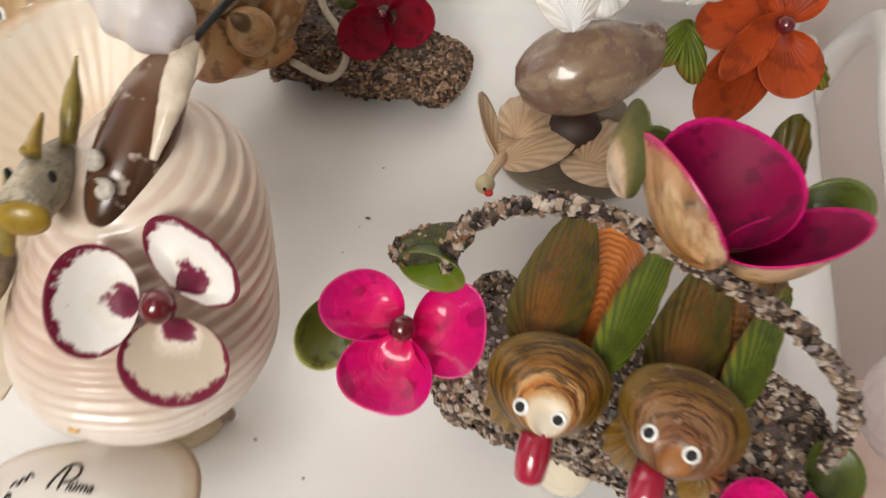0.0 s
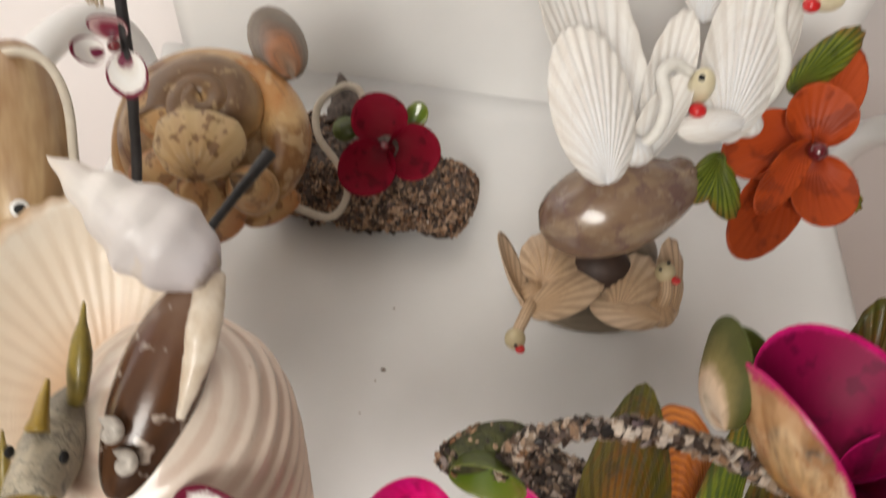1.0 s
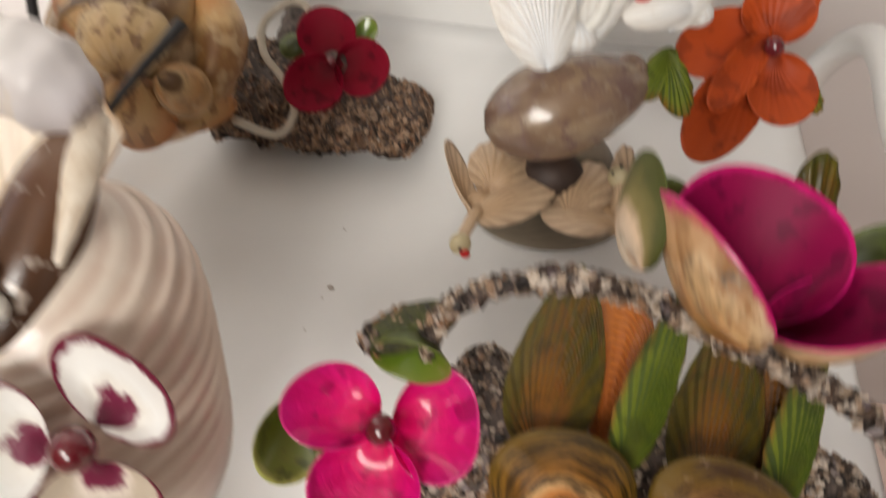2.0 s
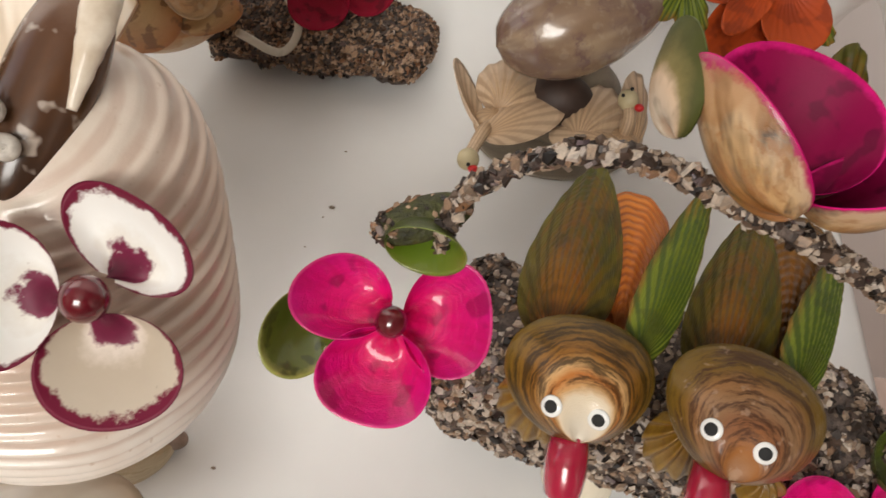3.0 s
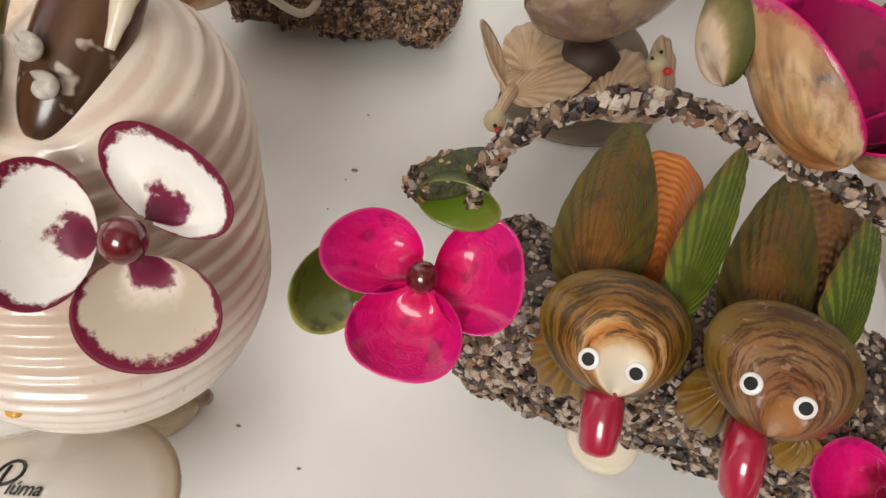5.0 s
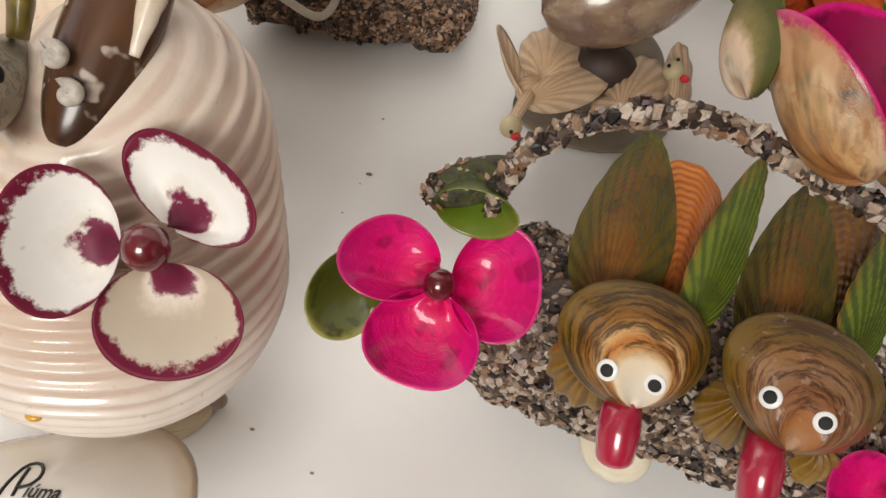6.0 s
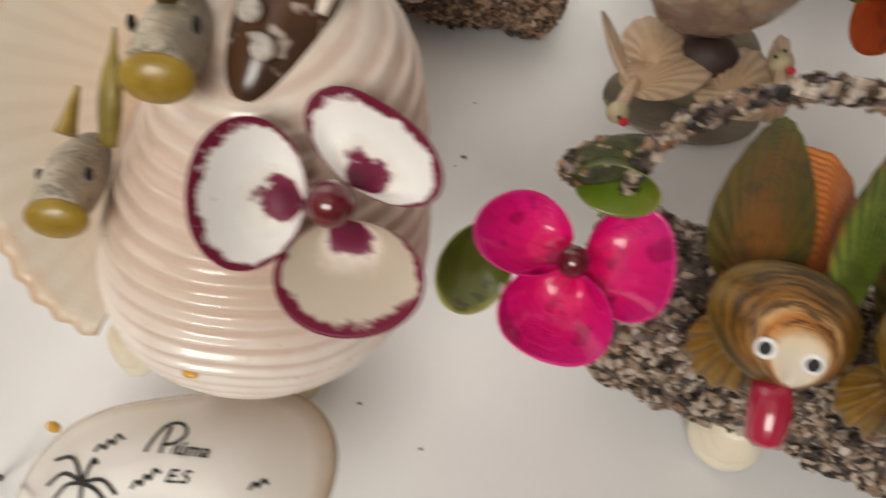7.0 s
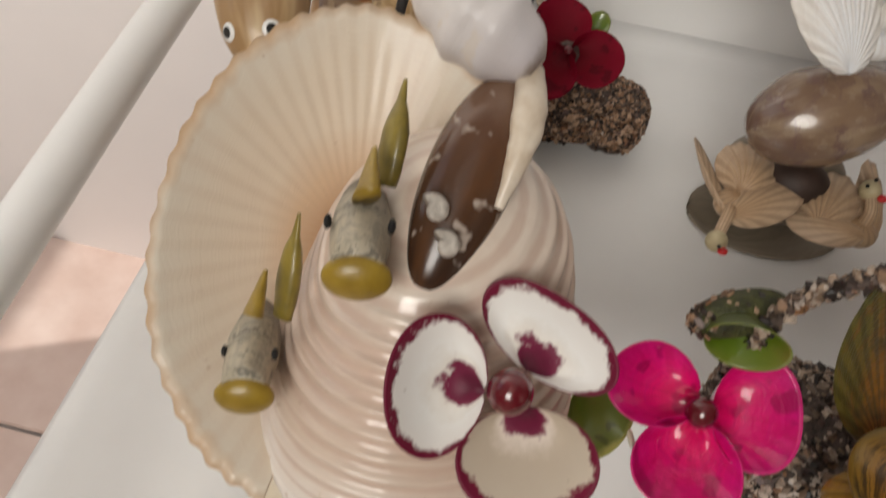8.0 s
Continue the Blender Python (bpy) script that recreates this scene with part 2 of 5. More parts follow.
crusted_leaf = plain("olive_crusted_shell", (0.012, 0.013, 0.007), (0.075, 0.08, 0.015), 260, 0.6, 0.0, 500, 0.8, 0.0012)
green_rib = shelly("green_ribbed_shell", [(0.0, (0.1, 0.09, 0.008)), (0.35, (0.14, 0.17, 0.014)), (0.8, (0.2, 0.24, 0.022)), (1.0, (0.26, 0.13, 0.02))], streak=0.5, streak_colour=(0.03, 0.055, 0.006), streak_scale=7, spots=0.4, spot_colour=(0.03, 0.04, 0.008), spot_scale=110, spot_from=0.6, rough=0.4, coat=0.2, spec=0.2, lines=(17, 0.85, (0.035, 0.065, 0.006), "u"))
brown_rib = shelly("olive_brown_ribbed_shell", [(0.0, (0.24, 0.07, 0.006)), (0.3, (0.2, 0.075, 0.007)), (0.55, (0.11, 0.07, 0.008)), (1.0, (0.11, 0.095, 0.012))], streak=0.8, streak_colour=(0.035, 0.04, 0.004), streak_scale=5, bands=0.5, band_colour=(0.19, 0.05, 0.006), band_scale=5, band_u=3, spots=0.4, spot_colour=(0.022, 0.018, 0.005), spot_scale=90, spot_from=0.58, rough=0.4, coat=0.15, spec=0.2, lines=(18, 0.5, (0.03, 0.024, 0.004), "u"))
orange_rib = shelly("copper_orange_shell", [(0.0, (0.285, 0.068, 0.0084)), (0.4, (0.551, 0.1615, 0.028)), (1.0, (0.608, 0.2125, 0.042))], bands=0.25, band_colour=(0.38, 0.085, 0.0105), band_scale=10, rough=0.3, coat=0.25, spec=0.3, relief=0.2, lines=(18, 0.75, (0.285, 0.0595, 0.007), "v"))
tail_rib = shelly("brown_orange_ribbed_shell", [(0.0, (0.225, 0.0675, 0.007875)), (0.6, (0.225, 0.08775, 0.01312)), (1.0, (0.165, 0.08775, 0.01575))], bands=0.5, band_colour=(0.12, 0.04725, 0.0063), band_scale=26, rough=0.3, coat=0.15, lines=(18, 0.6, (0.075, 0.027, 0.0042), "u"))
head_one = shelly("banded_clam", [(0.0, (0.72, 0.67, 0.58)), (0.33, (0.7, 0.58, 0.42)), (0.4, (0.5712, 0.323, 0.13)), (0.47, (0.476, 0.1615, 0.03252)), (0.54, (0.6283, 0.3715, 0.1561)), (0.64, (0.2856, 0.1211, 0.0195)), (0.82, (0.2285, 0.113, 0.01625)), (1.0, (0.1618, 0.0969, 0.013))], bands=0.8, band_colour=(0.01142, 0.007267, 0.003902), band_scale=15, band_u=4.0, band_from=0.43, zone=(0.36, 1.0), rough=0.3, coat=0.2, wobble=0.07, drift=90, spec=0.2)
head_two = shelly("tan_clam", [(0.0, (0.4076, 0.2464, 0.1511)), (0.2, (0.319, 0.127, 0.03779)), (0.4, (0.2215, 0.08962, 0.03779)), (0.55, (0.2659, 0.1493, 0.07556)), (0.68, (0.3013, 0.1493, 0.06045)), (0.8, (0.1772, 0.09709, 0.01511)), (1.0, (0.1507, 0.08962, 0.01133))], bands=0.85, band_colour=(0.05318, 0.02092, 0.01058), band_scale=16, band_u=5.0, band_from=0.46, zone=(0.2, 1.0), spots=0.3, spot_colour=(0.5318, 0.3734, 0.272), spot_scale=300, spot_from=0.62, rough=0.3, coat=0.18, wobble=0.07, drift=90, spec=0.2)
yellow_rib = shelly("mustard_ribbed_shell", [(0.0, (0.12, 0.0552, 0.00525)), (0.6, (0.225, 0.1173, 0.0105)), (1.0, (0.27, 0.1518, 0.01575))], bands=0.4, band_colour=(0.135, 0.0414, 0.00525), rough=0.28, coat=0.1, lines=(11, 0.65, (0.075, 0.03105, 0.00315), "u"))
eye_white = plain("eye_white", (0.8, 0.8, 0.78), (0.85, 0.85, 0.83), 60, 0.2, 0.5, 400, 0.02)
eye_black = plain("eye_black", (0.008, 0.008, 0.008), (0.014, 0.013, 0.013), 60, 0.75, 0.0, 400, 0.02)
beak_red = plain("glossy_red", (0.32, 0.006, 0.03), (0.42, 0.012, 0.05), 120, 0.25, 1.0, 500, 0.08)
tan_shell = shelly("beige_ribbed_shell", [(0.0, (0.4308, 0.2679, 0.1365)), (0.5, (0.5601, 0.3917, 0.2416)), (1.0, (0.6248, 0.4638, 0.315))], bands=0.35, band_colour=(0.3877, 0.2473, 0.1471), band_scale=12, streak=0.3, streak_colour=(0.4308, 0.2886, 0.1786), rough=0.42, lines=(12, 0.4, (0.2112, 0.1261, 0.077), "u"))
grey_shell = shelly("grey_brown_shell", [(0.0, (0.17, 0.136, 0.0936)), (1.0, (0.289, 0.24, 0.18))], bands=0.4, band_colour=(0.119, 0.088, 0.0648), rough=0.45)
snail_mat = shelly("moon_snail", [(0.0, (0.15, 0.09, 0.065)), (0.5, (0.25, 0.16, 0.1)), (1.0, (0.2, 0.13, 0.1))], bands=0.8, band_colour=(0.15, 0.085, 0.08), band_scale=7, band_u=3, streak=0.5, streak_colour=(0.5, 0.38, 0.24), streak_scale=7, spots=0.1, spot_colour=(0.6, 0.52, 0.4), spot_scale=200, spot_from=0.58, rough=0.26, coat=0.6, wobble=0.25, drift=60, relief=0.1)
white_rib = shelly("white_ribbed_shell", [(0.0, (0.74, 0.76, 0.79)), (0.3, (0.8, 0.8, 0.8)), (1.0, (0.84, 0.81, 0.76))], bands=0.2, band_colour=(0.58, 0.5, 0.42), rough=0.4, relief=0.3, lines=(14, 0.3, (0.55, 0.48, 0.42), "u"))
cream_bird = plain("cream_plaster", (0.68, 0.6, 0.4), (0.76, 0.69, 0.5), 180, 0.4, 0.2)
dove_head = plain("beige_plaster", (0.46, 0.38, 0.22), (0.56, 0.48, 0.3), 180, 0.5)
neck_white = plain("white_plaster", (0.7, 0.68, 0.63), (0.8, 0.78, 0.73), 200, 0.45)
paint_red = plain("red_paint", (0.55, 0.01, 0.015), (0.62, 0.02, 0.02), 300, 0.3, 0.3)
orange_petal = shelly("burnt_orange_shell", [(0.0, (0.164, 0.0164, 0.0041)), (0.3, (0.3772, 0.0492, 0.00656)), (1.0, (0.4756, 0.0697, 0.00984))], streak=0.2, streak_colour=(0.2296, 0.0246, 0.00492), streak_scale=34, spots=0.6, spot_colour=(0.1968, 0.0246, 0.00492), spot_scale=90, spot_from=0.54, rough=0.5, spec=0.3, relief=0.2)
red_petal = shelly("crimson_shell", [(0.0, (0.0612, 0.000576, 0.004032)), (0.4, (0.1469, 0.001152, 0.009216)), (1.0, (0.2081, 0.002304, 0.01728))], spots=0.6, spot_colour=(0.04896, 0.000576, 0.004032), spot_scale=120, spot_from=0.57, rough=0.55, spec=0.12, relief=0.8, grow=20)
ball_mat = shelly("brown_whelk", [(0.0, (0.396, 0.168, 0.0444)), (0.2, (0.54, 0.3528, 0.1628)), (0.36, (0.18, 0.084, 0.037)), (0.48, (0.558, 0.378, 0.1924)), (0.62, (0.45, 0.1848, 0.0444)), (0.78, (0.54, 0.3528, 0.1628)), (0.9, (0.234, 0.1092, 0.037)), (1.0, (0.45, 0.252, 0.0888))], bands=0.45, band_colour=(0.144, 0.0588, 0.0185), band_scale=5, band_u=8, spots=0.5, spot_colour=(0.594, 0.4368, 0.2516), spot_scale=95, spot_from=0.56, rough=0.3, coat=0.1, drift=45, wobble=0.22)
coil_mat = shelly("dark_whelk_coil", [(0.0, (0.45, 0.272, 0.1125)), (0.18, (0.126, 0.06375, 0.02625)), (0.34, (0.153, 0.085, 0.0375)), (0.42, (0.522, 0.357, 0.18)), (0.7, (0.45, 0.221, 0.0675)), (1.0, (0.45, 0.272, 0.1125))], bands=0.5, band_colour=(0.108, 0.051, 0.01875), band_scale=6, band_u=6, spots=0.4, spot_colour=(0.54, 0.391, 0.21), spot_scale=160, spot_from=0.6, rough=0.32, coat=0.1, drift=90, wobble=0.06)
mussel_mat = shelly("mussel", [(0.0, (0.18, 0.1344, 0.0936)), (0.4, (0.3, 0.112, 0.0364)), (0.75, (0.12, 0.084, 0.0572)), (1.0, (0.192, 0.1456, 0.104))], bands=0.5, band_colour=(0.06, 0.0392, 0.026), rough=0.3, coat=0.3)
tanbrown = shelly("tan_glued_shell", [(0.0, (0.425, 0.192, 0.056)), (0.5, (0.493, 0.32, 0.14)), (1.0, (0.391, 0.136, 0.028))], bands=0.3, band_colour=(0.255, 0.12, 0.042), band_scale=4, band_u=2, spots=0.75, spot_colour=(0.17, 0.072, 0.0245), spot_scale=170, spot_from=0.55, rough=0.36)
fan_mat = shelly("mottled_fan_shell", [(0.0, (0.3, 0.182, 0.078)), (0.5, (0.4125, 0.266, 0.12)), (1.0, (0.45, 0.322, 0.168))], spots=0.8, spot_colour=(0.12, 0.049, 0.015), spot_scale=150, spot_from=0.54, rough=0.36, lines=(9, 0.35, (0.27, 0.154, 0.06), "u"))
mouse_mat = shelly("striped_brown_shell", [(0.0, (0.3, 0.17, 0.08)), (1.0, (0.36, 0.22, 0.1))], streak=0.9, streak_colour=(0.55, 0.4, 0.22), streak_scale=9, rough=0.35, coat=0.2)
cord_mat = plain("beige_cord", (0.52, 0.46, 0.37), (0.62, 0.56, 0.46), 300, 0.7)
thread_mat = plain("beige_thread", (0.42, 0.32, 0.22), (0.55, 0.45, 0.32), 300, 0.6)
stick_mat = plain("black_twig", (0.012, 0.011, 0.012), (0.03, 0.028, 0.028), 300, 0.5)
olive_mat = shelly("brown_olive_shell", [(0.0, (0.036, 0.01904, 0.01188)), (0.3, (0.0648, 0.0306, 0.0165)), (0.7, (0.1152, 0.0544, 0.0297)), (0.92, (0.216, 0.1292, 0.0858)), (1.0, (0.36, 0.272, 0.2112))], streak=0.6, streak_colour=(0.144, 0.0578, 0.0198), streak_scale=5, spots=0.85, spot_colour=(0.504, 0.4216, 0.3564), spot_scale=140, spot_from=0.64, rough=0.22, coat=0.15, wobble=0.1, relief=0.08)
snail_grey = plain("grey_snail", (0.34, 0.3, 0.26), (0.68, 0.63, 0.56), 420, 0.4, 0.1)
lip_white = plain("ivory_lip", (0.6, 0.48, 0.35), (0.8, 0.71, 0.59), 160, 0.35, 0.2)
spire_mat = shelly("lilac_white_spire", [(0.0, (0.72, 0.64, 0.56)), (0.3, (0.8, 0.76, 0.72)), (0.7, (0.7, 0.66, 0.65)), (0.95, (0.6, 0.56, 0.58)), (1.0, (0.2, 0.14, 0.1))], streak=0.35, streak_colour=(0.6, 0.54, 0.54), streak_scale=7, spots=0.3, spot_colour=(0.7, 0.58, 0.42), spot_scale=120, rough=0.35, wobble=0.06, relief=0.25)
fish_body = shelly("fish_grey", [(0.0, (0.5808, 0.5104, 0.3784)), (0.45, (0.5632, 0.5016, 0.3784)), (0.7, (0.264, 0.2376, 0.1848)), (1.0, (0.1408, 0.132, 0.1056))], bands=0.7, band_colour=(0.0704, 0.066, 0.0616), band_scale=22, streak=0.5, streak_colour=(0.1936, 0.176, 0.1496), streak_scale=12, rough=0.4, coat=0.1, relief=0.6, drift=300)
fish_yellow = plain("mustard_paint", (0.25, 0.155, 0.012), (0.36, 0.235, 0.025), 220, 0.35, 0.2, 600, 0.25)
fish_olive = plain("olive_fin", (0.13, 0.1, 0.025), (0.3, 0.22, 0.03), 160, 0.4, 0.2, 600, 0.25)
base_clam = shelly("white_clam", [(0.0, (0.84, 0.81, 0.75)), (0.6, (0.86, 0.83, 0.78)), (0.9, (0.8, 0.73, 0.63)), (0.97, (0.62, 0.5, 0.37)), (1.0, (0.5, 0.38, 0.26))], streak=0.25, streak_colour=(0.74, 0.67, 0.57), streak_scale=4, rough=0.26, coat=0.6, relief=0.08, drift=25, wobble=0.06)
foot_mat = shelly("tan_foot_shell", [(0.0, (0.3, 0.2, 0.12)), (0.3, (0.55, 0.42, 0.26)), (0.7, (0.68, 0.56, 0.38)), (1.0, (0.72, 0.62, 0.46))], bands=0.5, band_colour=(0.42, 0.28, 0.14), band_scale=8, rough=0.35, coat=0.3)
cream_shell = shelly("cream_shell", [(0.0, (0.5, 0.36, 0.22)), (0.4, (0.74, 0.65, 0.5)), (1.0, (0.78, 0.72, 0.58))], bands=0.25, band_colour=(0.55, 0.42, 0.24), band_scale=7, rough=0.35, coat=0.2)
lilac_shell = shelly("lilac_pink_shell", [(0.0, (0.5, 0.4, 0.42)), (0.5, (0.7, 0.58, 0.58)), (1.0, (0.78, 0.68, 0.67))], streak=0.3, streak_colour=(0.45, 0.36, 0.38), rough=0.3, coat=0.3)
ink = plain("black_ink", (0.01, 0.01, 0.01), (0.02, 0.02, 0.02), 100, 0.5)
glue = plain("amber_glue", (0.62, 0.3, 0.02), (0.72, 0.4, 0.04), 200, 0.25, 0.5)


# ---- building blocks ----
from mathutils.bvhtree import BVHTree

V = Vector


def part(name, bm, material, parent, label=""):
    """Links bm, in world metres, as one mesh under a thing (an Empty) or under a part."""
    me = bpy.data.meshes.new(name)
    bm.to_mesh(me)
    bm.free()
    for p in me.polygons:
        p.use_smooth = True
    for mm in material if isinstance(material, (list, tuple)) else [material]:
        me.materials.append(mm)
    ob = new(name, me)
    if parent is not None:
        ob.parent = parent
        if parent.type == "EMPTY":
            ob.matrix_parent_inverse = Matrix.Translation(-parent.location)
    return tagged(ob, label)


def thing(name, place, label, category, group="", kind=""):
    ob = new(name)
    ob.location, ob.empty_display_size = place, 0.01
    return tagged(ob, label, category, group, kind)


def axes(hinge, tip, face):
    """A frame at hinge whose y goes to tip and whose z leans to face."""
    y = (V(tip) - V(hinge)).normalized()
    x = y.cross(V(face)).normalized()
    m = Matrix((x, y, x.cross(y))).transposed().to_4x4()
    m.translation = V(hinge)
    return m, (V(tip) - V(hinge)).length


def grid(bm, rows, uvs, slot=0, closed=False):
    """Quads between rows of points."""
    layer = bm.loops.layers.uv.verify()
    vs = [[bm.verts.new(p) for p in row] for row in rows]
    for i in range(len(vs) - 1):
        n = len(vs[i])
        for j in range(n if closed else n - 1):
            k = (j + 1) % n
            f = bm.faces.new((vs[i][j], vs[i][k], vs[i + 1][k], vs[i + 1][j]))
            f.material_index = slot
            for loop, (a, b) in zip(f.loops, ((i, j), (i, j + 1), (i + 1, j + 1), (i + 1, j))):
                loop[layer].uv = uvs(a, b)
    return vs


def valve(hinge, tip, face, width, depth, ribs=0, rib=0.0, thick=0.0011, nu=26, nv=11, wave=0.0, curl=0.0, skew=0.0, bm=None, cross=0.0, narrow=1.0, base=0.0, rings=0, ring=0.0):
    """One half of a bivalve from its hinge to its tip. depth > 0: the hollow side looks to face; < 0: the humped side.
    Slot 0 is the side that looks to face, slot 1 the other."""
    bm = bm or bmesh.new()
    m, length = axes(hinge, tip, face)
    if ribs:
        nu = max(nu, ribs * 5)
    a, b = width / 2, length / 2
    sheets = [[], []]
    seed = (hinge[0] * 91 + tip[1] * 57) % 1
    for i in range(nv + 1):
        v = (i / nv) ** 0.85
        lines = [[], []]
        for j in range(nu + 1):
            phi = math.atan(a / b * math.tan(radians(86) * (2 * j / nu - 1)))
            r = 2 * b * math.cos(phi) / (math.cos(phi) ** 2 + (b / a) ** 2 * math.sin(phi) ** 2)
            rel = r / length
            r *= 1 + wave * math.sin(5 * phi + 6 * seed) + 0.02 * math.sin(3 * phi + 17 * seed)
            crest = math.cos(2 * math.pi * ribs * j / nu) if ribs else 0.0
            if ribs:
                r *= 1 + 0.5 * rib / max(length, 1e-6) * crest
            h = math.sin(math.pi * min(1.0, v ** 0.72)) * min(1.0, rel) ** 0.55
            x, y = v * r * math.sin(phi), v * r * math.cos(phi)
            x = x * (narrow + (1 - narrow) * v) * (1 + base * (0.5 - y / length)) + skew * v * v * length
            z = -depth * h + curl * v * v + rib * crest * min(1, 1.6 * v) * (1 if cross == 0 else 1 + cross * math.sin(v * 60))
            if rings:
                z += ring * math.sin(6.2832 * rings * (v + 0.12 * (j / nu - 0.5))) * min(1.0, 3 * v)
            t = thick * (0.35 + 0.65 * math.sin(math.pi * min(1, v * 0.96 + 0.02)))
            lines[0].append(m @ V((x, y, z + t / 2)))
            lines[1].append(m @ V((x, y, z - t / 2)))
        sheets[0].append(lines[0])
        sheets[1].append(lines[1])
    uv = lambda i, j: (j / nu, (i / nv) ** 0.85)
    top = grid(bm, sheets[0], uv, 0)
    low = grid(bm, [row[::-1] for row in sheets[1]], lambda i, j: (1 - j / nu, (i / nv) ** 0.85), 1)
    layer = bm.loops.layers.uv.verify()
    for j in range(nu):
        f = bm.faces.new((top[-1][j], top[-1][j + 1], low[-1][nu - j - 1], low[-1][nu - j]))
        f.material_index = 0
        for loop in f.loops:
            loop[layer].uv = (j / nu, 1.0)
    bmesh.ops.remove_doubles(bm, verts=bm.verts, dist=1e-6)
    return bm


def lathe(p0, p1, profile, n=28, ribs=0, rib=0.0, squash=(1, 1), up=(0, 0, 1), twist=0.0, rough=0.0, steps=None):
    """A round body from p0 to p1; profile(s) is the radius. ribs: cords that run round it."""
    bm = bmesh.new()
    m, length = axes(p0, p1, up)
    steps = steps or max(18, ribs * 5)
    rows = []
    for i in range(steps + 1):
        s = i / steps
        row = []
        for j in range(n):
            a = 2 * math.pi * j / n
            r = max(profile(s), 1e-5) * (1 + rough * noise.noise(V((3 * math.cos(a), 3 * math.sin(a), 5 * s)) + V(p0) * 90))
            if ribs:
                r += rib * math.cos(2 * math.pi * (ribs * s + twist * j / n)) * math.sin(math.pi * s) ** 0.5
            row.append(m @ V((r * squash[0] * math.cos(a), s * length, r * squash[1] * math.sin(a))))
        rows.append(row)
    vs = grid(bm, rows, lambda i, j: (j / n, i / steps), 0, True)
    bm.faces.new(vs[0][::-1])
    bm.faces.new(vs[-1])
    bmesh.ops.recalc_face_normals(bm, faces=bm.faces)
    return bm


def egg(s, r=1.0, k=0.5):
    return r * max(0.0, 1 - abs(2 * s - 1) ** 2) ** k


def ball(c, r, scale=(1, 1, 1), n=18, turn=None, bm=None):
    bm = bm or bmesh.new()
    rows = []
    for i in range(n + 1):
        th = math.pi * (0.001 + 0.998 * i / n)
        row = []
        for j in range(2 * n):
            ph = math.pi * j / n
            p = V((math.sin(th) * math.cos(ph) * scale[0], math.sin(th) * math.sin(ph) * scale[1], math.cos(th) * scale[2])) * r
            row.append(V(c) + (turn @ p if turn else p))
        rows.append(row)
    grid(bm, rows, lambda i, j: (j / (2 * n), i / n), 0, True)
    bmesh.ops.remove_doubles(bm, verts=bm.verts, dist=r * 0.004)
    bmesh.ops.recalc_face_normals(bm, faces=bm.faces)
    return bm


def spline(points, n):
    """Points on a smooth line through the given ones."""
    p = [V(q) for q in points]
    p = [2 * p[0] - p[1]] + p + [2 * p[-1] - p[-2]]
    out = []
    for i in range(n + 1):
        s = i / n * (len(p) - 3)
        k = min(int(s), len(p) - 4)
        t = s - k
        a, b, c, d = p[k:k + 4]
        out.append(0.5 * ((2 * b) + (c - a) * t + (2 * a - 5 * b + 4 * c - d) * t * t + (3 * b - a - 3 * c + d) * t ** 3))
    return out


def tube(points, radius, n=36, sides=12, bm=None, rough=0.0, flat=1.0):
    """A round rod along a smooth line; radius is a number or a function of 0 to 1."""
    bm = bm or bmesh.new()
    line = spline(points, n)
    rows, side = [], V((0.31, 0.2, 0.93))
    for i, c in enumerate(line):
        t = (line[min(i + 1, n)] - line[max(i - 1, 0)]).normalized()
        side = (side - t * side.dot(t)).normalized()
        other = t.cross(side)
        r = radius(i / n) if callable(radius) else radius
        row = []
        for j in range(sides):
            a = 2 * math.pi * j / sides
            rr = r * (1 + rough * noise.noise(c * 350 + V((math.cos(a), math.sin(a), 0))))
            row.append(c + rr * (side * math.cos(a) + flat * other * math.sin(a)))
        rows.append(row)
    vs = grid(bm, rows, lambda i, j: (j / sides, i / n), 0, True)
    bm.faces.new(vs[0][::-1])
    bm.faces.new(vs[-1])
    bmesh.ops.recalc_face_normals(bm, faces=bm.faces)
    return bm


def box(lo, hi, bevel=0.0, bm=None):
    bm = bm or bmesh.new()
    made = bmesh.ops.create_cube(bm, size=1)["verts"]
    for v in made:
        v.co = V([lo[k] + (v.co[k] + 0.5) * (hi[k] - lo[k]) for k in range(3)])
    if bevel:
        bmesh.ops.bevel(bm, geom=[e for e in bm.edges if all(v in made for v in e.verts)], offset=bevel, segments=2, affect="EDGES")
    return bm


def snail(centre, axis, radius, height, turns=3.0, rise=1.0, tube_r=0.5, n=110, sides=20, grow=0.42, ridge=0.0, ridges=8, start_at=0.0):
    """A coiled shell whose apex looks along axis."""
    bm = bmesh.new()
    m = V(axis).to_track_quat("Z", "Y").to_matrix().to_4x4() @ Matrix.Rotation(start_at, 4, "Z")
    m.translation = V(centre)
    rows = []
    for i in range(n + 1):
        s = i / n
        k = math.exp(-grow * turns * (1 - s) * 2)
        th = 2 * math.pi * turns * s
        c, r = radius * (1 - tube_r) * k, radius * tube_r * k
        row = []
        for j in range(sides):
            a = 2 * math.pi * j / sides
            rr = r * (1 + ridge * math.cos(ridges * a))
            d = c + rr * math.cos(a)
            row.append(m @ V((d * math.cos(th), d * math.sin(th), height * (1 - k) - height * 0.35 + rr * rise * math.sin(a))))
        rows.append(row)
    vs = grid(bm, rows, lambda i, j: (i / n * turns, j / sides), 0, True)
    bm.faces.new(vs[0][::-1])
    bm.faces.new(vs[-1])
    bmesh.ops.recalc_face_normals(bm, faces=bm.faces)
    return bm


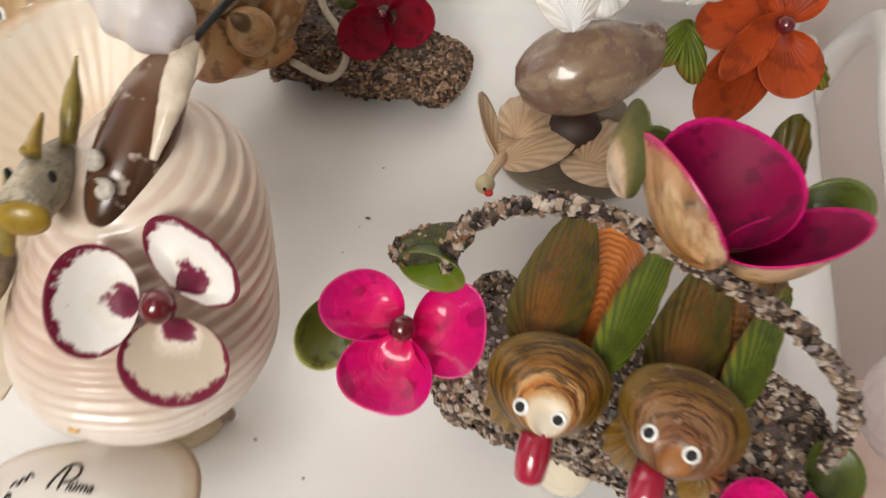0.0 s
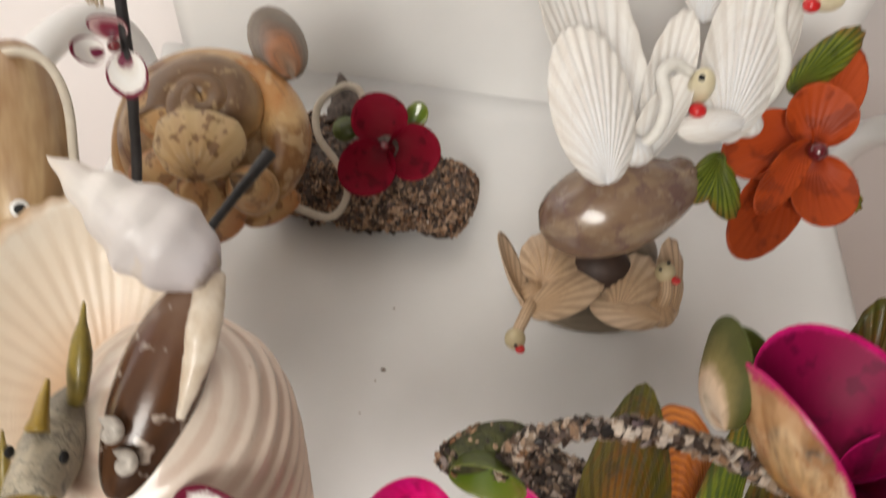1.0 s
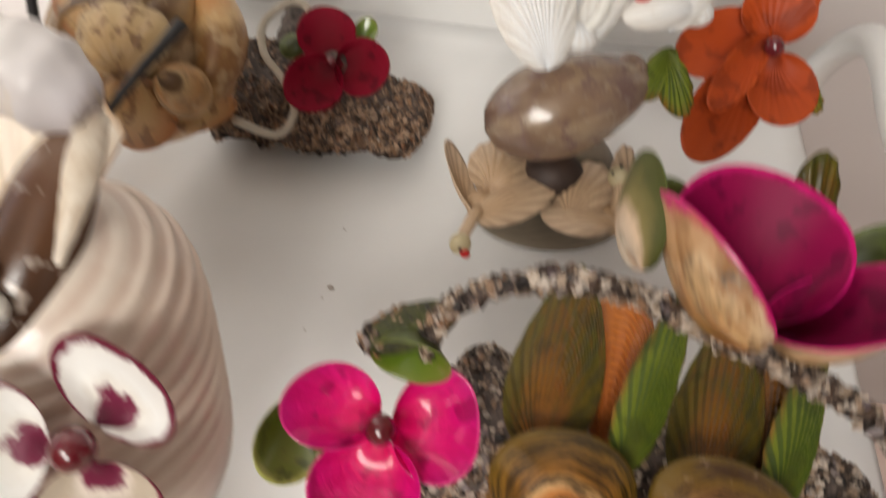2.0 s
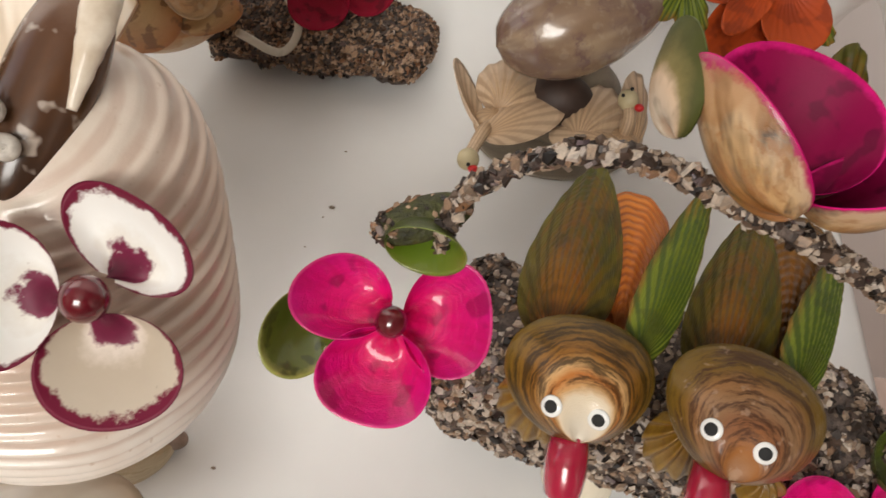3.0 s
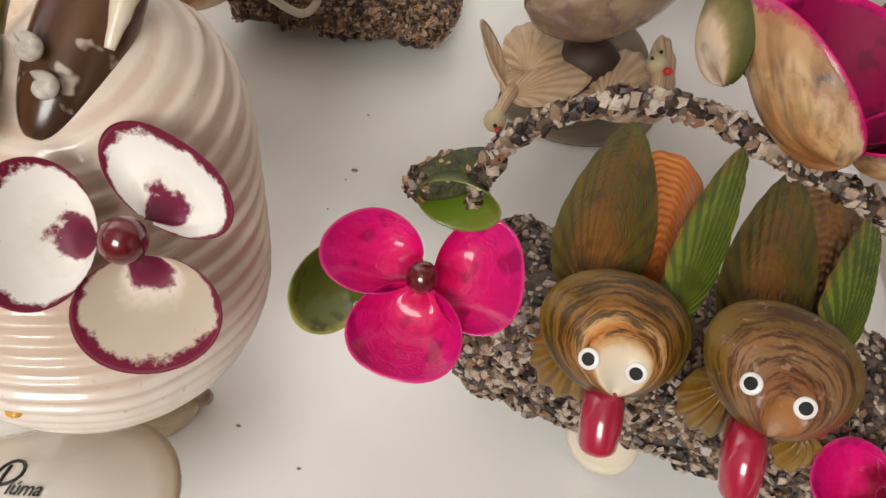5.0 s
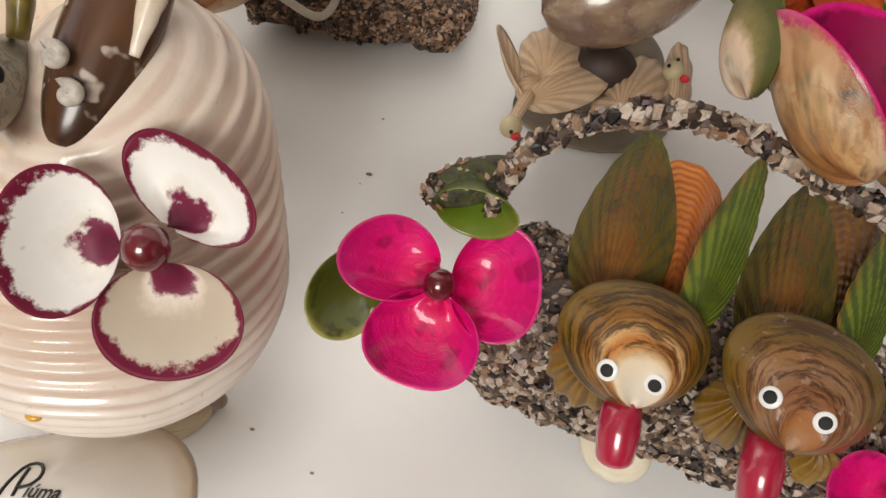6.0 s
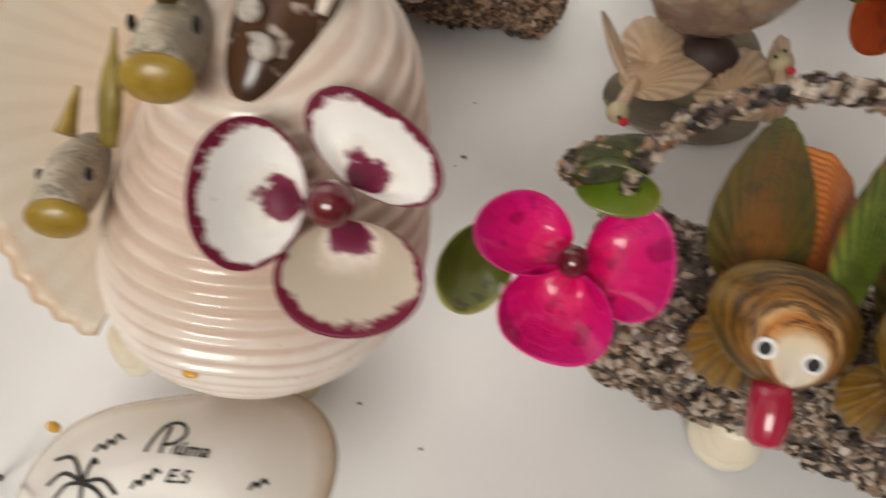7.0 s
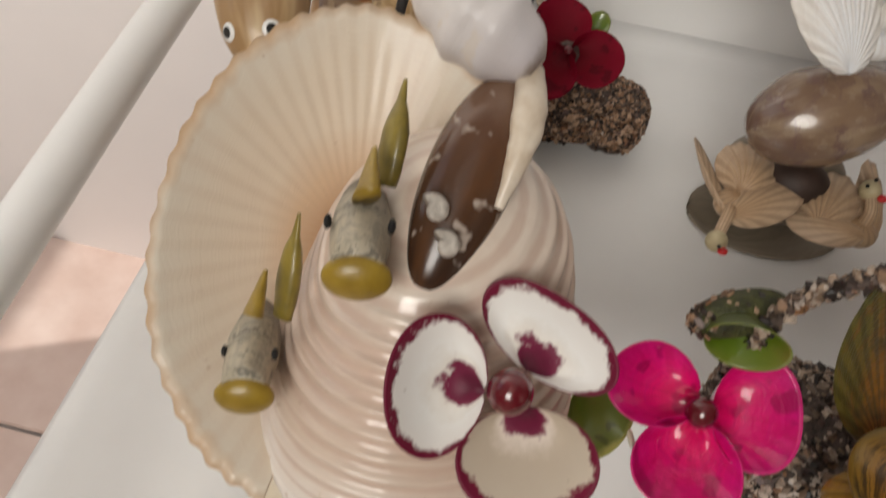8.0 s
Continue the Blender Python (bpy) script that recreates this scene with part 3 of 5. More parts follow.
# Flakes of crushed shell
def flake_points(rng, corners):
    turn = rng.random() * 6.28
    return [V((math.cos(turn + 6.283 * k / corners) * (0.6 + 0.5 * rng.random()), math.sin(turn + 6.283 * k / corners) * (0.35 + 0.45 * rng.random()), 0)) for k in range(corners)]


def add_flake(bm, pts, m, thick):
    lo = [bm.verts.new(m @ (p - V((0, 0, thick)))) for p in pts]
    hi = [bm.verts.new(m @ (p * 0.86 + V((0, 0, thick * (1 + 0.7 * (i % 2)))))) for i, p in enumerate(pts)]
    bm.faces.new(hi)
    for i in range(len(pts)):
        k = (i + 1) % len(pts)
        bm.faces.new((lo[i], lo[k], hi[k], hi[i]))


FLAKES = []
rng = random.Random(5)
for _ in range(10):
    b_ = bmesh.new()
    add_flake(b_, flake_points(rng, rng.choice((5, 6, 7))), Matrix(), 0.16)
    me_ = bpy.data.meshes.new("chip")
    b_.to_mesh(me_)
    b_.free()
    me_.materials.append(chip_one)
    FLAKES.append(me_)


def strew(parent, surface, singles, rest, size, seed, tilt=0.45, mass=chip_all):
    """Shell chips on a surface: the first ones as pieces, the others joined."""
    g = random.Random(seed)

    def spot():
        p, n = surface(g)
        q = (V(n) + V((g.uniform(-1, 1), g.uniform(-1, 1), g.uniform(-1, 1))) * tilt).normalized()
        m = q.to_track_quat("Z", "Y").to_matrix().to_4x4() @ Matrix.Rotation(g.random() * 6.28, 4, "Z")
        k = size * (0.45 + 0.9 * g.random() ** 2)
        m.translation = V(p) + q * k * 0.12
        return m @ Matrix.Diagonal((k, k, k, 1))

    bm = bmesh.new()
    for _ in range(rest):
        add_flake(bm, flake_points(g, g.choice((4, 5, 6))), spot(), 0.16)
    ob = part("chip_cover", bm, mass, parent)
    tagged(ob, "crushed brown, grey and cream shell chips", kind="stuff")
    for p in ob.data.polygons:
        p.use_smooth = False
    for _ in range(singles):
        c = new("chip", g.choice(FLAKES))
        c.parent = parent
        if parent.type == "EMPTY":
            c.matrix_parent_inverse = Matrix.Translation(-parent.location)
        c.matrix_basis = spot()


def slab(p0, p1, half, tall, z0, power=2.6, taper=0.0, jag=0.12, n=40, sides=40):
    """A rough log lying from p0 to p1 (x, y), with its point finder for chips."""
    a, b = V((*p0, 0)), V((*p1, 0))
    d, L = (b - a).normalized(), (b - a).length
    w = V((-d.y, d.x, 0))

    def at(s, th):
        end = max(0.0, 1 - abs(2 * s - 1) ** 14) ** 0.5
        k = (1 - taper * s) * (0.25 + 0.75 * end)
        c, q = math.cos(th), math.sin(th)
        rad = 1 + jag * noise.noise(V((s * 9, c * 2, q * 2)) + a * 40) + 0.5 * jag * noise.noise(V((s * 26, c * 6, q * 6)))
        x = math.copysign(abs(c) ** (2 / power), c) * half * k * rad
        y = math.copysign(abs(q) ** (2 / power), q) * tall * k * rad
        return a + d * (s * L) + w * x + V((0, 0, z0 + tall + y))

    bm = bmesh.new()
    rows = [[at(i / n, 2 * math.pi * j / sides) for j in range(sides)] for i in range(n + 1)]
    vs = grid(bm, rows, lambda i, j: (j / sides, i / n), 0, True)
    bm.faces.new(vs[0][::-1])
    bm.faces.new(vs[-1])
    bmesh.ops.recalc_face_normals(bm, faces=bm.faces)

    def surface(g):
        if g.random() < 0.1:
            s, k = (0.0, 1.0)[g.random() < 0.5], g.random() ** 0.5
            th = g.random() * 6.283
            mid = a + d * (s * L) + V((0, 0, z0 + tall))
            return mid + (at(s, th) - mid) * k, d * (1 if s else -1)
        s, th = g.random(), g.uniform(-0.5, math.pi + 0.5)
        e = 0.02
        p = at(s, th)
        nrm = (at(s, th + e) - p).cross(at(min(1, s + e), th) - at(max(0, s - e), th))
        out = p - (a + d * (s * L) + V((0, 0, z0 + tall)))
        if nrm.dot(out) < 0:
            nrm = -nrm
        return p, nrm.normalized()

    return bm, surface


def touch(tree, p, eye):
    """Where the line from eye through p meets a surface first, and the normal there."""
    way = (V(p) - V(eye)).normalized()
    hit = tree.ray_cast(V(eye), way)
    if not hit[0]:
        return V(p), -way
    return hit[0], hit[1] if hit[1].dot(way) < 0 else -hit[1]


def tree_of(ob):
    b_ = bmesh.new()
    b_.from_mesh(ob.data)
    t_ = BVHTree.FromBMesh(b_)
    b_.free()
    return t_


def googly(parent, on, p, eye, r):
    """A painted eye on a surface: a white disc with a black pupil."""
    c, n = touch(tree_of(on), p, eye)
    q = n.to_track_quat("Z", "Y").to_matrix()
    disc = part("eye", ball(c, r, (1, 1, 0.3), 12, q), eye_white, parent, "white eye with a black pupil")
    part("pupil", ball(c + n * r * 0.24, r * 0.6, (1, 1, 0.22), 10, q), eye_black, disc)


# ---- room and chair ----
FLOOR_Z, WALL_Y = -0.45, 0.575
room = (-1.5, 1.7, -1.7, WALL_Y, FLOOR_Z, 2.15)


def wall(name, lo, hi, paint=wall_low_bounce, tone="beige"):
    return tagged(part(name, box(lo, hi), paint, None), "plain " + tone + " painted wall of the room", "wall", kind="structure")


wall("wall_north", (-1.65, WALL_Y, FLOOR_Z), (1.85, WALL_Y + 0.15, 2.15), wall_paint, "white")
wall("unseen_wall_east", (1.7, -1.7, FLOOR_Z), (1.85, WALL_Y, 2.15))
# Unseen west wall; its opening is added to put sun on the north wall.
bm = box((-1.65, -1.7, FLOOR_Z), (-1.5, WALL_Y, 0.05))
box((-1.65, -1.7, 1.85), (-1.5, WALL_Y, 2.15), bm=bm)
box((-1.65, -1.7, 0.05), (-1.5, -0.10, 1.85), bm=bm)
box((-1.65, 0.52, 0.05), (-1.5, WALL_Y, 1.85), bm=bm)
tagged(part("wall_west", bm, wall_low_bounce, None), "unseen beige wall, its narrow opening added to let the sun in", "wall", kind="structure")
bm = box((-1.65, -1.85, FLOOR_Z), (1.85, -1.7, 1.05))
box((-1.65, -1.85, 1.95), (1.85, -1.7, 2.15), bm=bm)
box((-1.65, -1.85, 1.05), (-0.8, -1.7, 1.95), bm=bm)
box((0.2, -1.85, 1.05), (1.85, -1.7, 1.95), bm=bm)
tagged(part("wall_south", bm, wall_low_bounce, None), "unseen wall with a window opening, beige to cut bounce light", "wall", kind="structure")
tagged(part("ceiling", box((-1.65, -1.85, 2.15), (1.85, WALL_Y + 0.15, 2.25)), wall_paint, None), "plain white ceiling of the room", "ceiling", kind="structure")
floor = tagged(part("floor", box((-1.65, -1.85, FLOOR_Z - 0.12), (1.85, WALL_Y + 0.15, FLOOR_Z - 0.004)), grout_mat, None), "pinkish ceramic tiled floor with grey joints", "floor", kind="structure")

chair = thing("plastic_chair", (0.02, 0.3, FLOOR_Z), "white moulded plastic chair with low rounded side rails", "chair")
SX0, SX1, SY0, SY1 = -0.178, 0.222, 0.06, 0.517


def seat_mesh():
    bm = bmesh.new()
    n, k = 40, 40

    def height(x, y):
        back = max(0.0, (y - (SY1 - 0.012)) / 0.012)
        return 0.010 * back * back

    top = []
    for i in range(n + 1):
        y = SY0 + (SY1 - SY0) * i / n
        top.append([V((SX0 + (SX1 - SX0) * j / k, y, height(0, y))) for j in range(k + 1)])
    rows = [[V((p.x, p.y, -0.012)) for p in top[0]]] + top + [[V((p.x, p.y, -0.012)) for p in top[-1]]]
    grid(bm, rows, lambda i, j: (j / k, i / n))
    for j, x in ((0, SX0), (k, SX1)):
        line = [r[j] for r in top]
        out = 0.004 if j else -0.004
        rows = [line, [p + V((out, 0, -0.003)) for p in line], [p + V((out * 1.2, 0, -0.03)) for p in line]]
        grid(bm, rows, lambda a, b: (a, b))
    grid(bm, [[p + V((0, 0, -0.012)) for p in top[0]], [V((p.x, p.y, -0.012)) for p in top[-1]]], lambda a, b: (a, b))
    bmesh.ops.remove_doubles(bm, verts=bm.verts, dist=1e-5)
    bmesh.ops.recalc_face_normals(bm, faces=bm.faces)
    return bm


part("seat", seat_mesh(), plastic, chair, "smooth white plastic seat")


def back_mesh():
    """A slightly hollow, slightly leaning back."""
    bm = bmesh.new()
    n, k = 24, 36

    def at(i, j, off):
        s, x = i / n, SX0 + 0.012 + (SX1 - SX0 - 0.024) * j / k
        u = 2 * j / k - 1
        return V((x, SY1 - 0.004 + 0.028 * s * s + 0.006 * s - 0.018 * u * u * s + off, 0.004 + 0.4 * s))

    front = [[at(i, j, 0) for j in range(k + 1)] for i in range(n + 1)]
    rear = [[at(i, j, 0.006) for j in range(k, -1, -1)] for i in range(n + 1)]
    rows = [f + r for f, r in zip(front, rear)]
    vs = grid(bm, rows, lambda i, j: (j / k, i / n), 0, True)
    bm.faces.new(vs[-1])
    bmesh.ops.recalc_face_normals(bm, faces=bm.faces)
    return bm


part("backrest", back_mesh(), plastic, chair, "smooth white plastic backrest")
RAIL = [(0.0, 0.05), (0.05, 0.078), (0.2, 0.084), (0.36, 0.083), (0.43, 0.076), (0.475, 0.052), (0.505, 0.01), (0.515, -0.05)]
RAIL_RIGHT = (0.210, 0.211, 0.212, 0.2165, 0.2265, 0.2347, 0.2363, 0.2368)
for xs, r in (([-0.1655 - 0.053 * y for y, z in RAIL], 0.0086), (RAIL_RIGHT, 0.0082)):
    part("armrest", tube([(x, y, z) for x, (y, z) in zip(xs, RAIL)], r, 60, 20), plastic, chair, "low rounded plastic side rail")
for x in (-0.16, 0.2):
    for y in (0.09, 0.49):
        part("leg", tube([(x, y, -0.008), (x * 1.05, y + (y - 0.29) * 0.05, -0.25), (x * 1.1, y + (y - 0.29) * 0.1, FLOOR_Z)], 0.019, 12, 12), plastic, chair)

# Specks of grit on the seat
for i, (p, r) in enumerate([((-0.0073, 0.3175, 0.0000), 0.0011), ((-0.0081, 0.3521, 0.0000), 0.0005), ((-0.0099, 0.3115, 0.0000), 0.0004), ((-0.0220, 0.1945, 0.0000), 0.0007),
                            ((0.0019, 0.1833, 0.0000), 0.0006), ((-0.0137, 0.2942, 0.0000), 0.0004)]):
    g_ = part("speck", ball((p[0], p[1], r * 0.4), r, (1.3, 0.8, 0.5), 5), dirt, None)
    tagged(g_, "tiny brown speck of grit on the seat", "grit", "grit on the seat")

# specks on the side rail
for p in ((-0.1978, 0.2924, 0.0717), (-0.1967, 0.2398, 0.0577)):
    g_ = part("speck", ball(p, 0.0007, n=5), dirt, None)
    tagged(g_, "tiny dark speck on the side rail", "grit", "grit on the rail")

# ---- tun shell ornament with two fish ----
tun = thing("shell_ornament", (-0.055, 0.2, 0.0), "large cream ribbed tun shell ornament with fish and flower", "ornament")
TC = V((-0.0545, 0.2015, 0.0835))
TA = V((0.02, 0.22, 0.97)).normalized()
TE = V((0.06, 0.55, 0.83)).normalized()
TUN_DENTS = [((0.525, -0.43, 0.735), -0.09, 6), ((-0.62, 0.1, 0.78), -0.17, 2), ((0.1, -0.5, -0.86), 0.025, 1), ((0.6, 0.66, 0.45), -0.02, 4), ((-0.95, -0.25, 0.05), -0.17, 3), ((0.0, -0.83, -0.55), -0.035, 2)]


def tun_body():
    """The body whorl: an ovoid drawn out to a smooth neck; its cords run round the neck's axis."""
    bm = bmesh.new()
    turn = TA.to_track_quat("Z", "Y").to_matrix()
    n, k = 300, 96
    rows = []
    for i in range(n + 1):
        th = math.pi * (0.004 + 0.992 * i / n)
        fade = max(0.0, min(1.0, (th - 0.3) / 0.4))
        row = []
        for j in range(k):
            ph = 2 * math.pi * j / k
            d = turn @ V((math.sin(th) * math.cos(ph), math.sin(th) * math.sin(ph), math.cos(th)))
            r = 0.0466 + 0.0012 * noise.noise(d * 1.7)
            r *= 1 + 0.66 * max(0.0, d.dot(TE)) ** 4
            for way, much, power in TUN_DENTS:
                r *= 1 + much * max(0.0, d.dot(V(way))) ** power
            crest = 0.5 + 0.5 * math.sin(2 * math.pi * 27 * i / n + 0.35 * noise.noise(d * 4))
            r += 0.0015 * (crest ** 2.2 - 0.35) * fade * min(1.0, 3 * math.sin(th))
            row.append(TC + d * r)
        rows.append(row)
    grid(bm, rows, lambda i, j: (j / k, i / n), 0, True)
    bmesh.ops.recalc_face_normals(bm, faces=bm.faces)
    return bm


body_ob = part("body", tun_body(), tun_mat, tun, "cream and pinkish ribbed body whorl")


def lip_mesh():
    """The wide flaring lip: part of a ribbed bowl with a scalloped rim."""
    bm = bmesh.new()
    c, left, up = V((-0.0765, 0.2197, 0.1123)), V((-0.1241, 0.2043, 0.1137)), V((-0.0897, 0.2807, 0.1438))
    u, v = left - c, up - c
    back = V((0.059, -0.632, 0.773)) * -1
    n, k = 290, 16
    sheets = []
    for off in (0.0, 0.0014):
        rows = []
        for i in range(k + 1):
            r = 0.12 + 0.88 * i / k
            row = []
            for j in range(n + 1):
                a = radians(252 - 212 * j / n)
                lobe = math.cos(49.2 * a)
                rr = r * (1 + 0.007 * lobe * r ** 4) * (1 + 0.02 * noise.noise(V((a * 2.5, r, 0))))
                p = c + u * (-math.cos(a)) * rr + v * math.sin(a) * rr * (1.0 if math.sin(a) > 0 else 0.98)
                p += back * (0.021 * (1 - r * r) - 0.0002 * lobe * r * r + off)
                row.append(p)
            rows.append(row if off == 0 else row[::-1])
        sheets.append(grid(bm, rows, (lambda i, j: (j / n, i / k)) if off == 0 else (lambda i, j: (1 - j / n, i / k)), 0 if off == 0 else 1))
    a_, b_ = sheets
    for j in range(n):
        bm.faces.new((a_[-1][j], a_[-1][j + 1], b_[-1][n - j - 1], b_[-1][n - j]))
    for i in range(k):
        bm.faces.new((a_[i][0], a_[i + 1][0], b_[i + 1][n], b_[i][n]))
        bm.faces.new((a_[i][n], b_[i][0], b_[i + 1][0], a_[i + 1][n]))
    bmesh.ops.recalc_face_normals(bm, faces=bm.faces)
    return bm


part("lip", lip_mesh(), [lip_mat, lip_back], tun, "wide flaring cream lip with a scalloped rim")
part("brown_shell", lathe((-0.0515, 0.1955, 0.1310), (-0.0425, 0.2435, 0.1590), lambda s: 0.0162 * max(0, s) ** 0.42 * max(0.0, 1 - s ** 2.2) ** 0.55, 36, squash=(1.0, 0.8), up=(0.059, -0.632, 0.773), steps=40), olive_mat, tun, "glossy dark brown olive shell with pale scrapes")
part("shell_lip", tube([(-0.0385, 0.2450, 0.1612), (-0.0366, 0.2330, 0.1598), (-0.0366, 0.2230, 0.1548), (-0.0385, 0.2125, 0.1462)], lambda s: 0.0035 * (0.7 + 0.35 * math.sin(math.pi * s)) * (1 - 0.65 * s * s), 50, 18, rough=0.1, flat=1.3), lip_white, tun, "ivory edge of the brown shell")
SPT, SPJ = V((-0.0815, 0.2595, 0.1800)), V((-0.0371, 0.2422, 0.1635))
part("spire_shell", lathe(SPT, SPJ, lambda s: 0.0118 * min(1.0, s / 0.62) ** 0.85 * (1 if s < 0.62 else max(0.0, 1 - 0.9 * ((s - 0.62) / 0.38) ** 2.2) ** 0.6), 40, 5, 0.0006, twist=1.0, rough=0.05, steps=60), spire_mat, tun, "pointed white and lilac spire shell")
for a_, b_ in (((-0.0518, 0.2050, 0.1495), 0.0043), ((-0.0478, 0.2000, 0.1445), 0.0042)):
    part("snail_shell", snail(a_, (0.288, -0.395, 0.872), b_, b_ * 0.5, 2.3, 1.0, 0.54, 60, 14), snail_grey, tun, "tiny whitish coiled snail shell")


def fish(mouth, tail, up, r, fin_root, fin_tip, tail_root, tail_tip, eyes):
    """A small painted fish that looks out of the shell."""
    m, t = V(mouth), V(tail)
    body = part("fish", lathe(m, t, lambda s: r * (0.72 + 0.5 * s if s < 0.35 else 0.895 * max(0.0, 1 - ((s - 0.35) / 0.65) ** 2) ** 0.5), 32, squash=(0.86, 1.1), up=up, steps=28, rough=0.06), fish_body, tun, "small grey and cream painted fish")
    d = (t - m).normalized()
    q_ = d.to_track_quat("Z", "Y").to_matrix()
    part("mouth", ball(m - d * 0.0005 - V(up) * r * 0.25, r * 0.86, (1.0, 0.72, 0.42), 14, q_), fish_yellow, body, "thick mustard yellow lips")
    for e in eyes:
        part("eye", ball(e, r * 0.2, (0.5, 0.8, 1.2), 8), eye_black, body)
    part("dorsal_fin", tube([fin_root, V(fin_root).lerp(V(fin_tip), 0.5), fin_tip], lambda s: r * 0.62 * (1 - 0.8 * s), 16, 14, flat=0.5, rough=0.12), fish_yellow, body, "mustard fin")
    part("tail_fin", tube([tail_root, V(tail_root).lerp(V(tail_tip), 0.45), V(tail_root).lerp(V(tail_tip), 0.8), tail_tip], lambda s: r * 0.46 * (0.9 + 0.5 * math.sin(math.pi * min(1, s * 1.5)) - 0.75 * s), 18, 12, flat=0.6, rough=0.1), fish_olive, body, "olive brown tail")


fish((-0.0645, 0.1873, 0.1457), (-0.0715, 0.2236, 0.1319), (-0.106, 0.029, 0.994), 0.0088, (-0.0664, 0.2015, 0.1524), (-0.0678, 0.2126, 0.1563), (-0.0650, 0.2137, 0.1440), (-0.0657, 0.2315, 0.1613), ((-0.0597, 0.1980, 0.1490), (-0.0741, 0.1986, 0.1453)))
fish((-0.0857, 0.1705, 0.1142), (-0.0930, 0.2024, 0.1007), (-0.106, 0.029, 0.994), 0.0080, (-0.0880, 0.1850, 0.1223), (-0.0878, 0.1941, 0.1285), (-0.0842, 0.1927, 0.1128), (-0.0839, 0.2074, 0.1351), ((-0.0809, 0.1790, 0.1182), (-0.0937, 0.1795, 0.1131)))

for h, t, f, w, dd in (((-0.0247, 0.1846, 0.1268), (-0.0180, 0.1966, 0.1394), (-0.078, -0.396, 0.915), 0.0345, 0.0066),
                       ((-0.0323, 0.1778, 0.1258), (-0.0535, 0.1698, 0.1340), (-0.130, -0.615, 0.778), 0.0308, 0.0066),
                       ((-0.0232, 0.1772, 0.1245), (-0.0175, 0.1580, 0.1105), (-0.003, -0.516, 0.856), 0.0315, 0.0066)):
    part("petal", valve(h, t, f, w, dd, nu=44, nv=20, wave=0.012, thick=0.0016), [petal_beige if t[2] < 0.115 else petal_white, petal_white_back], tun, "white petal shell with a painted maroon rim")
part("bead", ball((-0.0272, 0.1788, 0.1265), 0.0052, n=16), bead_red, tun, "dark red round bead")
part("foot_shell", valve((-0.0372, 0.2010, 0.0040), (-0.0600, 0.1835, 0.0020), (0.1, -0.35, 0.93), 0.0165, -0.0055, 9, 0.0003, nv=16), [foot_mat, foot_mat], tun, "small tan ribbed foot shell")
part("foot_tip", ball((-0.0372, 0.2008, 0.0045), 0.0042, (1.2, 0.9, 0.8), 12), plain("foot_knob", (0.22, 0.15, 0.1), (0.45, 0.32, 0.26), 260, 0.35, 0.3), tun, "dark worn hinge of the foot shell")
part("foot_shell", valve((-0.0856, 0.1822, 0.0519), (-0.0861, 0.1707, 0.0369), (-0.279, -0.406, 0.870), 0.018, -0.006, nu=20), [cream_shell, cream_shell], tun, "small cream foot shell")
part("glue_spot", ball(touch(tree_of(body_ob), (-0.0546, 0.1557, 0.0815), (0.0319, 0.0892, 0.2626))[0], 0.0016, (1.3, 0.8, 0.6), 8), glue, tun, "orange drop of glue")

# ---- the white clam with writing ----
clam = thing("painted_clam", (-0.07, 0.13, 0.0), "white clam shell with a black hand-drawn palm and words", "shell")
clam_shell = part("shell", valve((-0.0528, 0.1095, 0.0447), (-0.0657, 0.1679, 0.0433), (-0.049, -0.683, 0.729), 0.089, -0.017, nu=60, nv=28, wave=0.045, thick=0.003), [base_clam, base_clam], clam, "smooth white clam shell with a brown edge")
part("glue_spot", ball(touch(tree_of(clam_shell), (-0.0928, 0.1464, 0.0502), (0.0018, 0.0786, 0.2561))[0], 0.0020, (0.9, 0.7, 1.2), 8), glue, clam, "orange drop of glue")

# ---- shell basket with two birds ----
basket = thing("shell_basket", (0.12, 0.228, 0.0), "basket of crushed shell with handle, two birds and flowers", "ornament")
bm, on_log = slab((0.047, 0.243), (0.193, 0.213), 0.0305, 0.0205, 0.014, 2.8, 0.0, 0.14)
log = part("log", bm, crust, basket, "rough log base covered in crushed shell")
HANDLE = [(0.0425, 0.239, 0.045), (0.0435, 0.238, 0.085), (0.0492, 0.2368, 0.1150), (0.0690, 0.2323, 0.1370), (0.0885, 0.2277, 0.1433), (0.1097, 0.2229, 0.1388), (0.1330, 0.2175, 0.1330), (0.1450, 0.2148, 0.1285), (0.1621, 0.2108, 0.1165), (0.1763, 0.2075, 0.0950), (0.183, 0.206, 0.05)]
handle = part("handle", tube(HANDLE, 0.0022, 90, 10, rough=0.3), crust, basket, "thin arched handle covered in shell chips")
HLINE = spline(HANDLE, 240)


def on_handle(g):
    i = g.randint(1, 238)
    t = (HLINE[i + 1] - HLINE[i - 1]).normalized()
    a = t.orthogonal().normalized()
    a.rotate(Matrix.Rotation(g.random() * 6.283, 3, t))
    return HLINE[i] + a * 0.0021, a


for h, t, w in (((0.1060, 0.2142, 0.0196), (0.0969, 0.2012, 0.0025), 0.026), ((0.1965, 0.2365, 0.0160), (0.2092, 0.2282, 0.0010), 0.026)):
    part("foot_shell", valve(h, t, (-0.057, -0.262, 0.964), w, -0.007, nu=20), [cream_shell, cream_shell], basket, "small cream foot shell under the log")

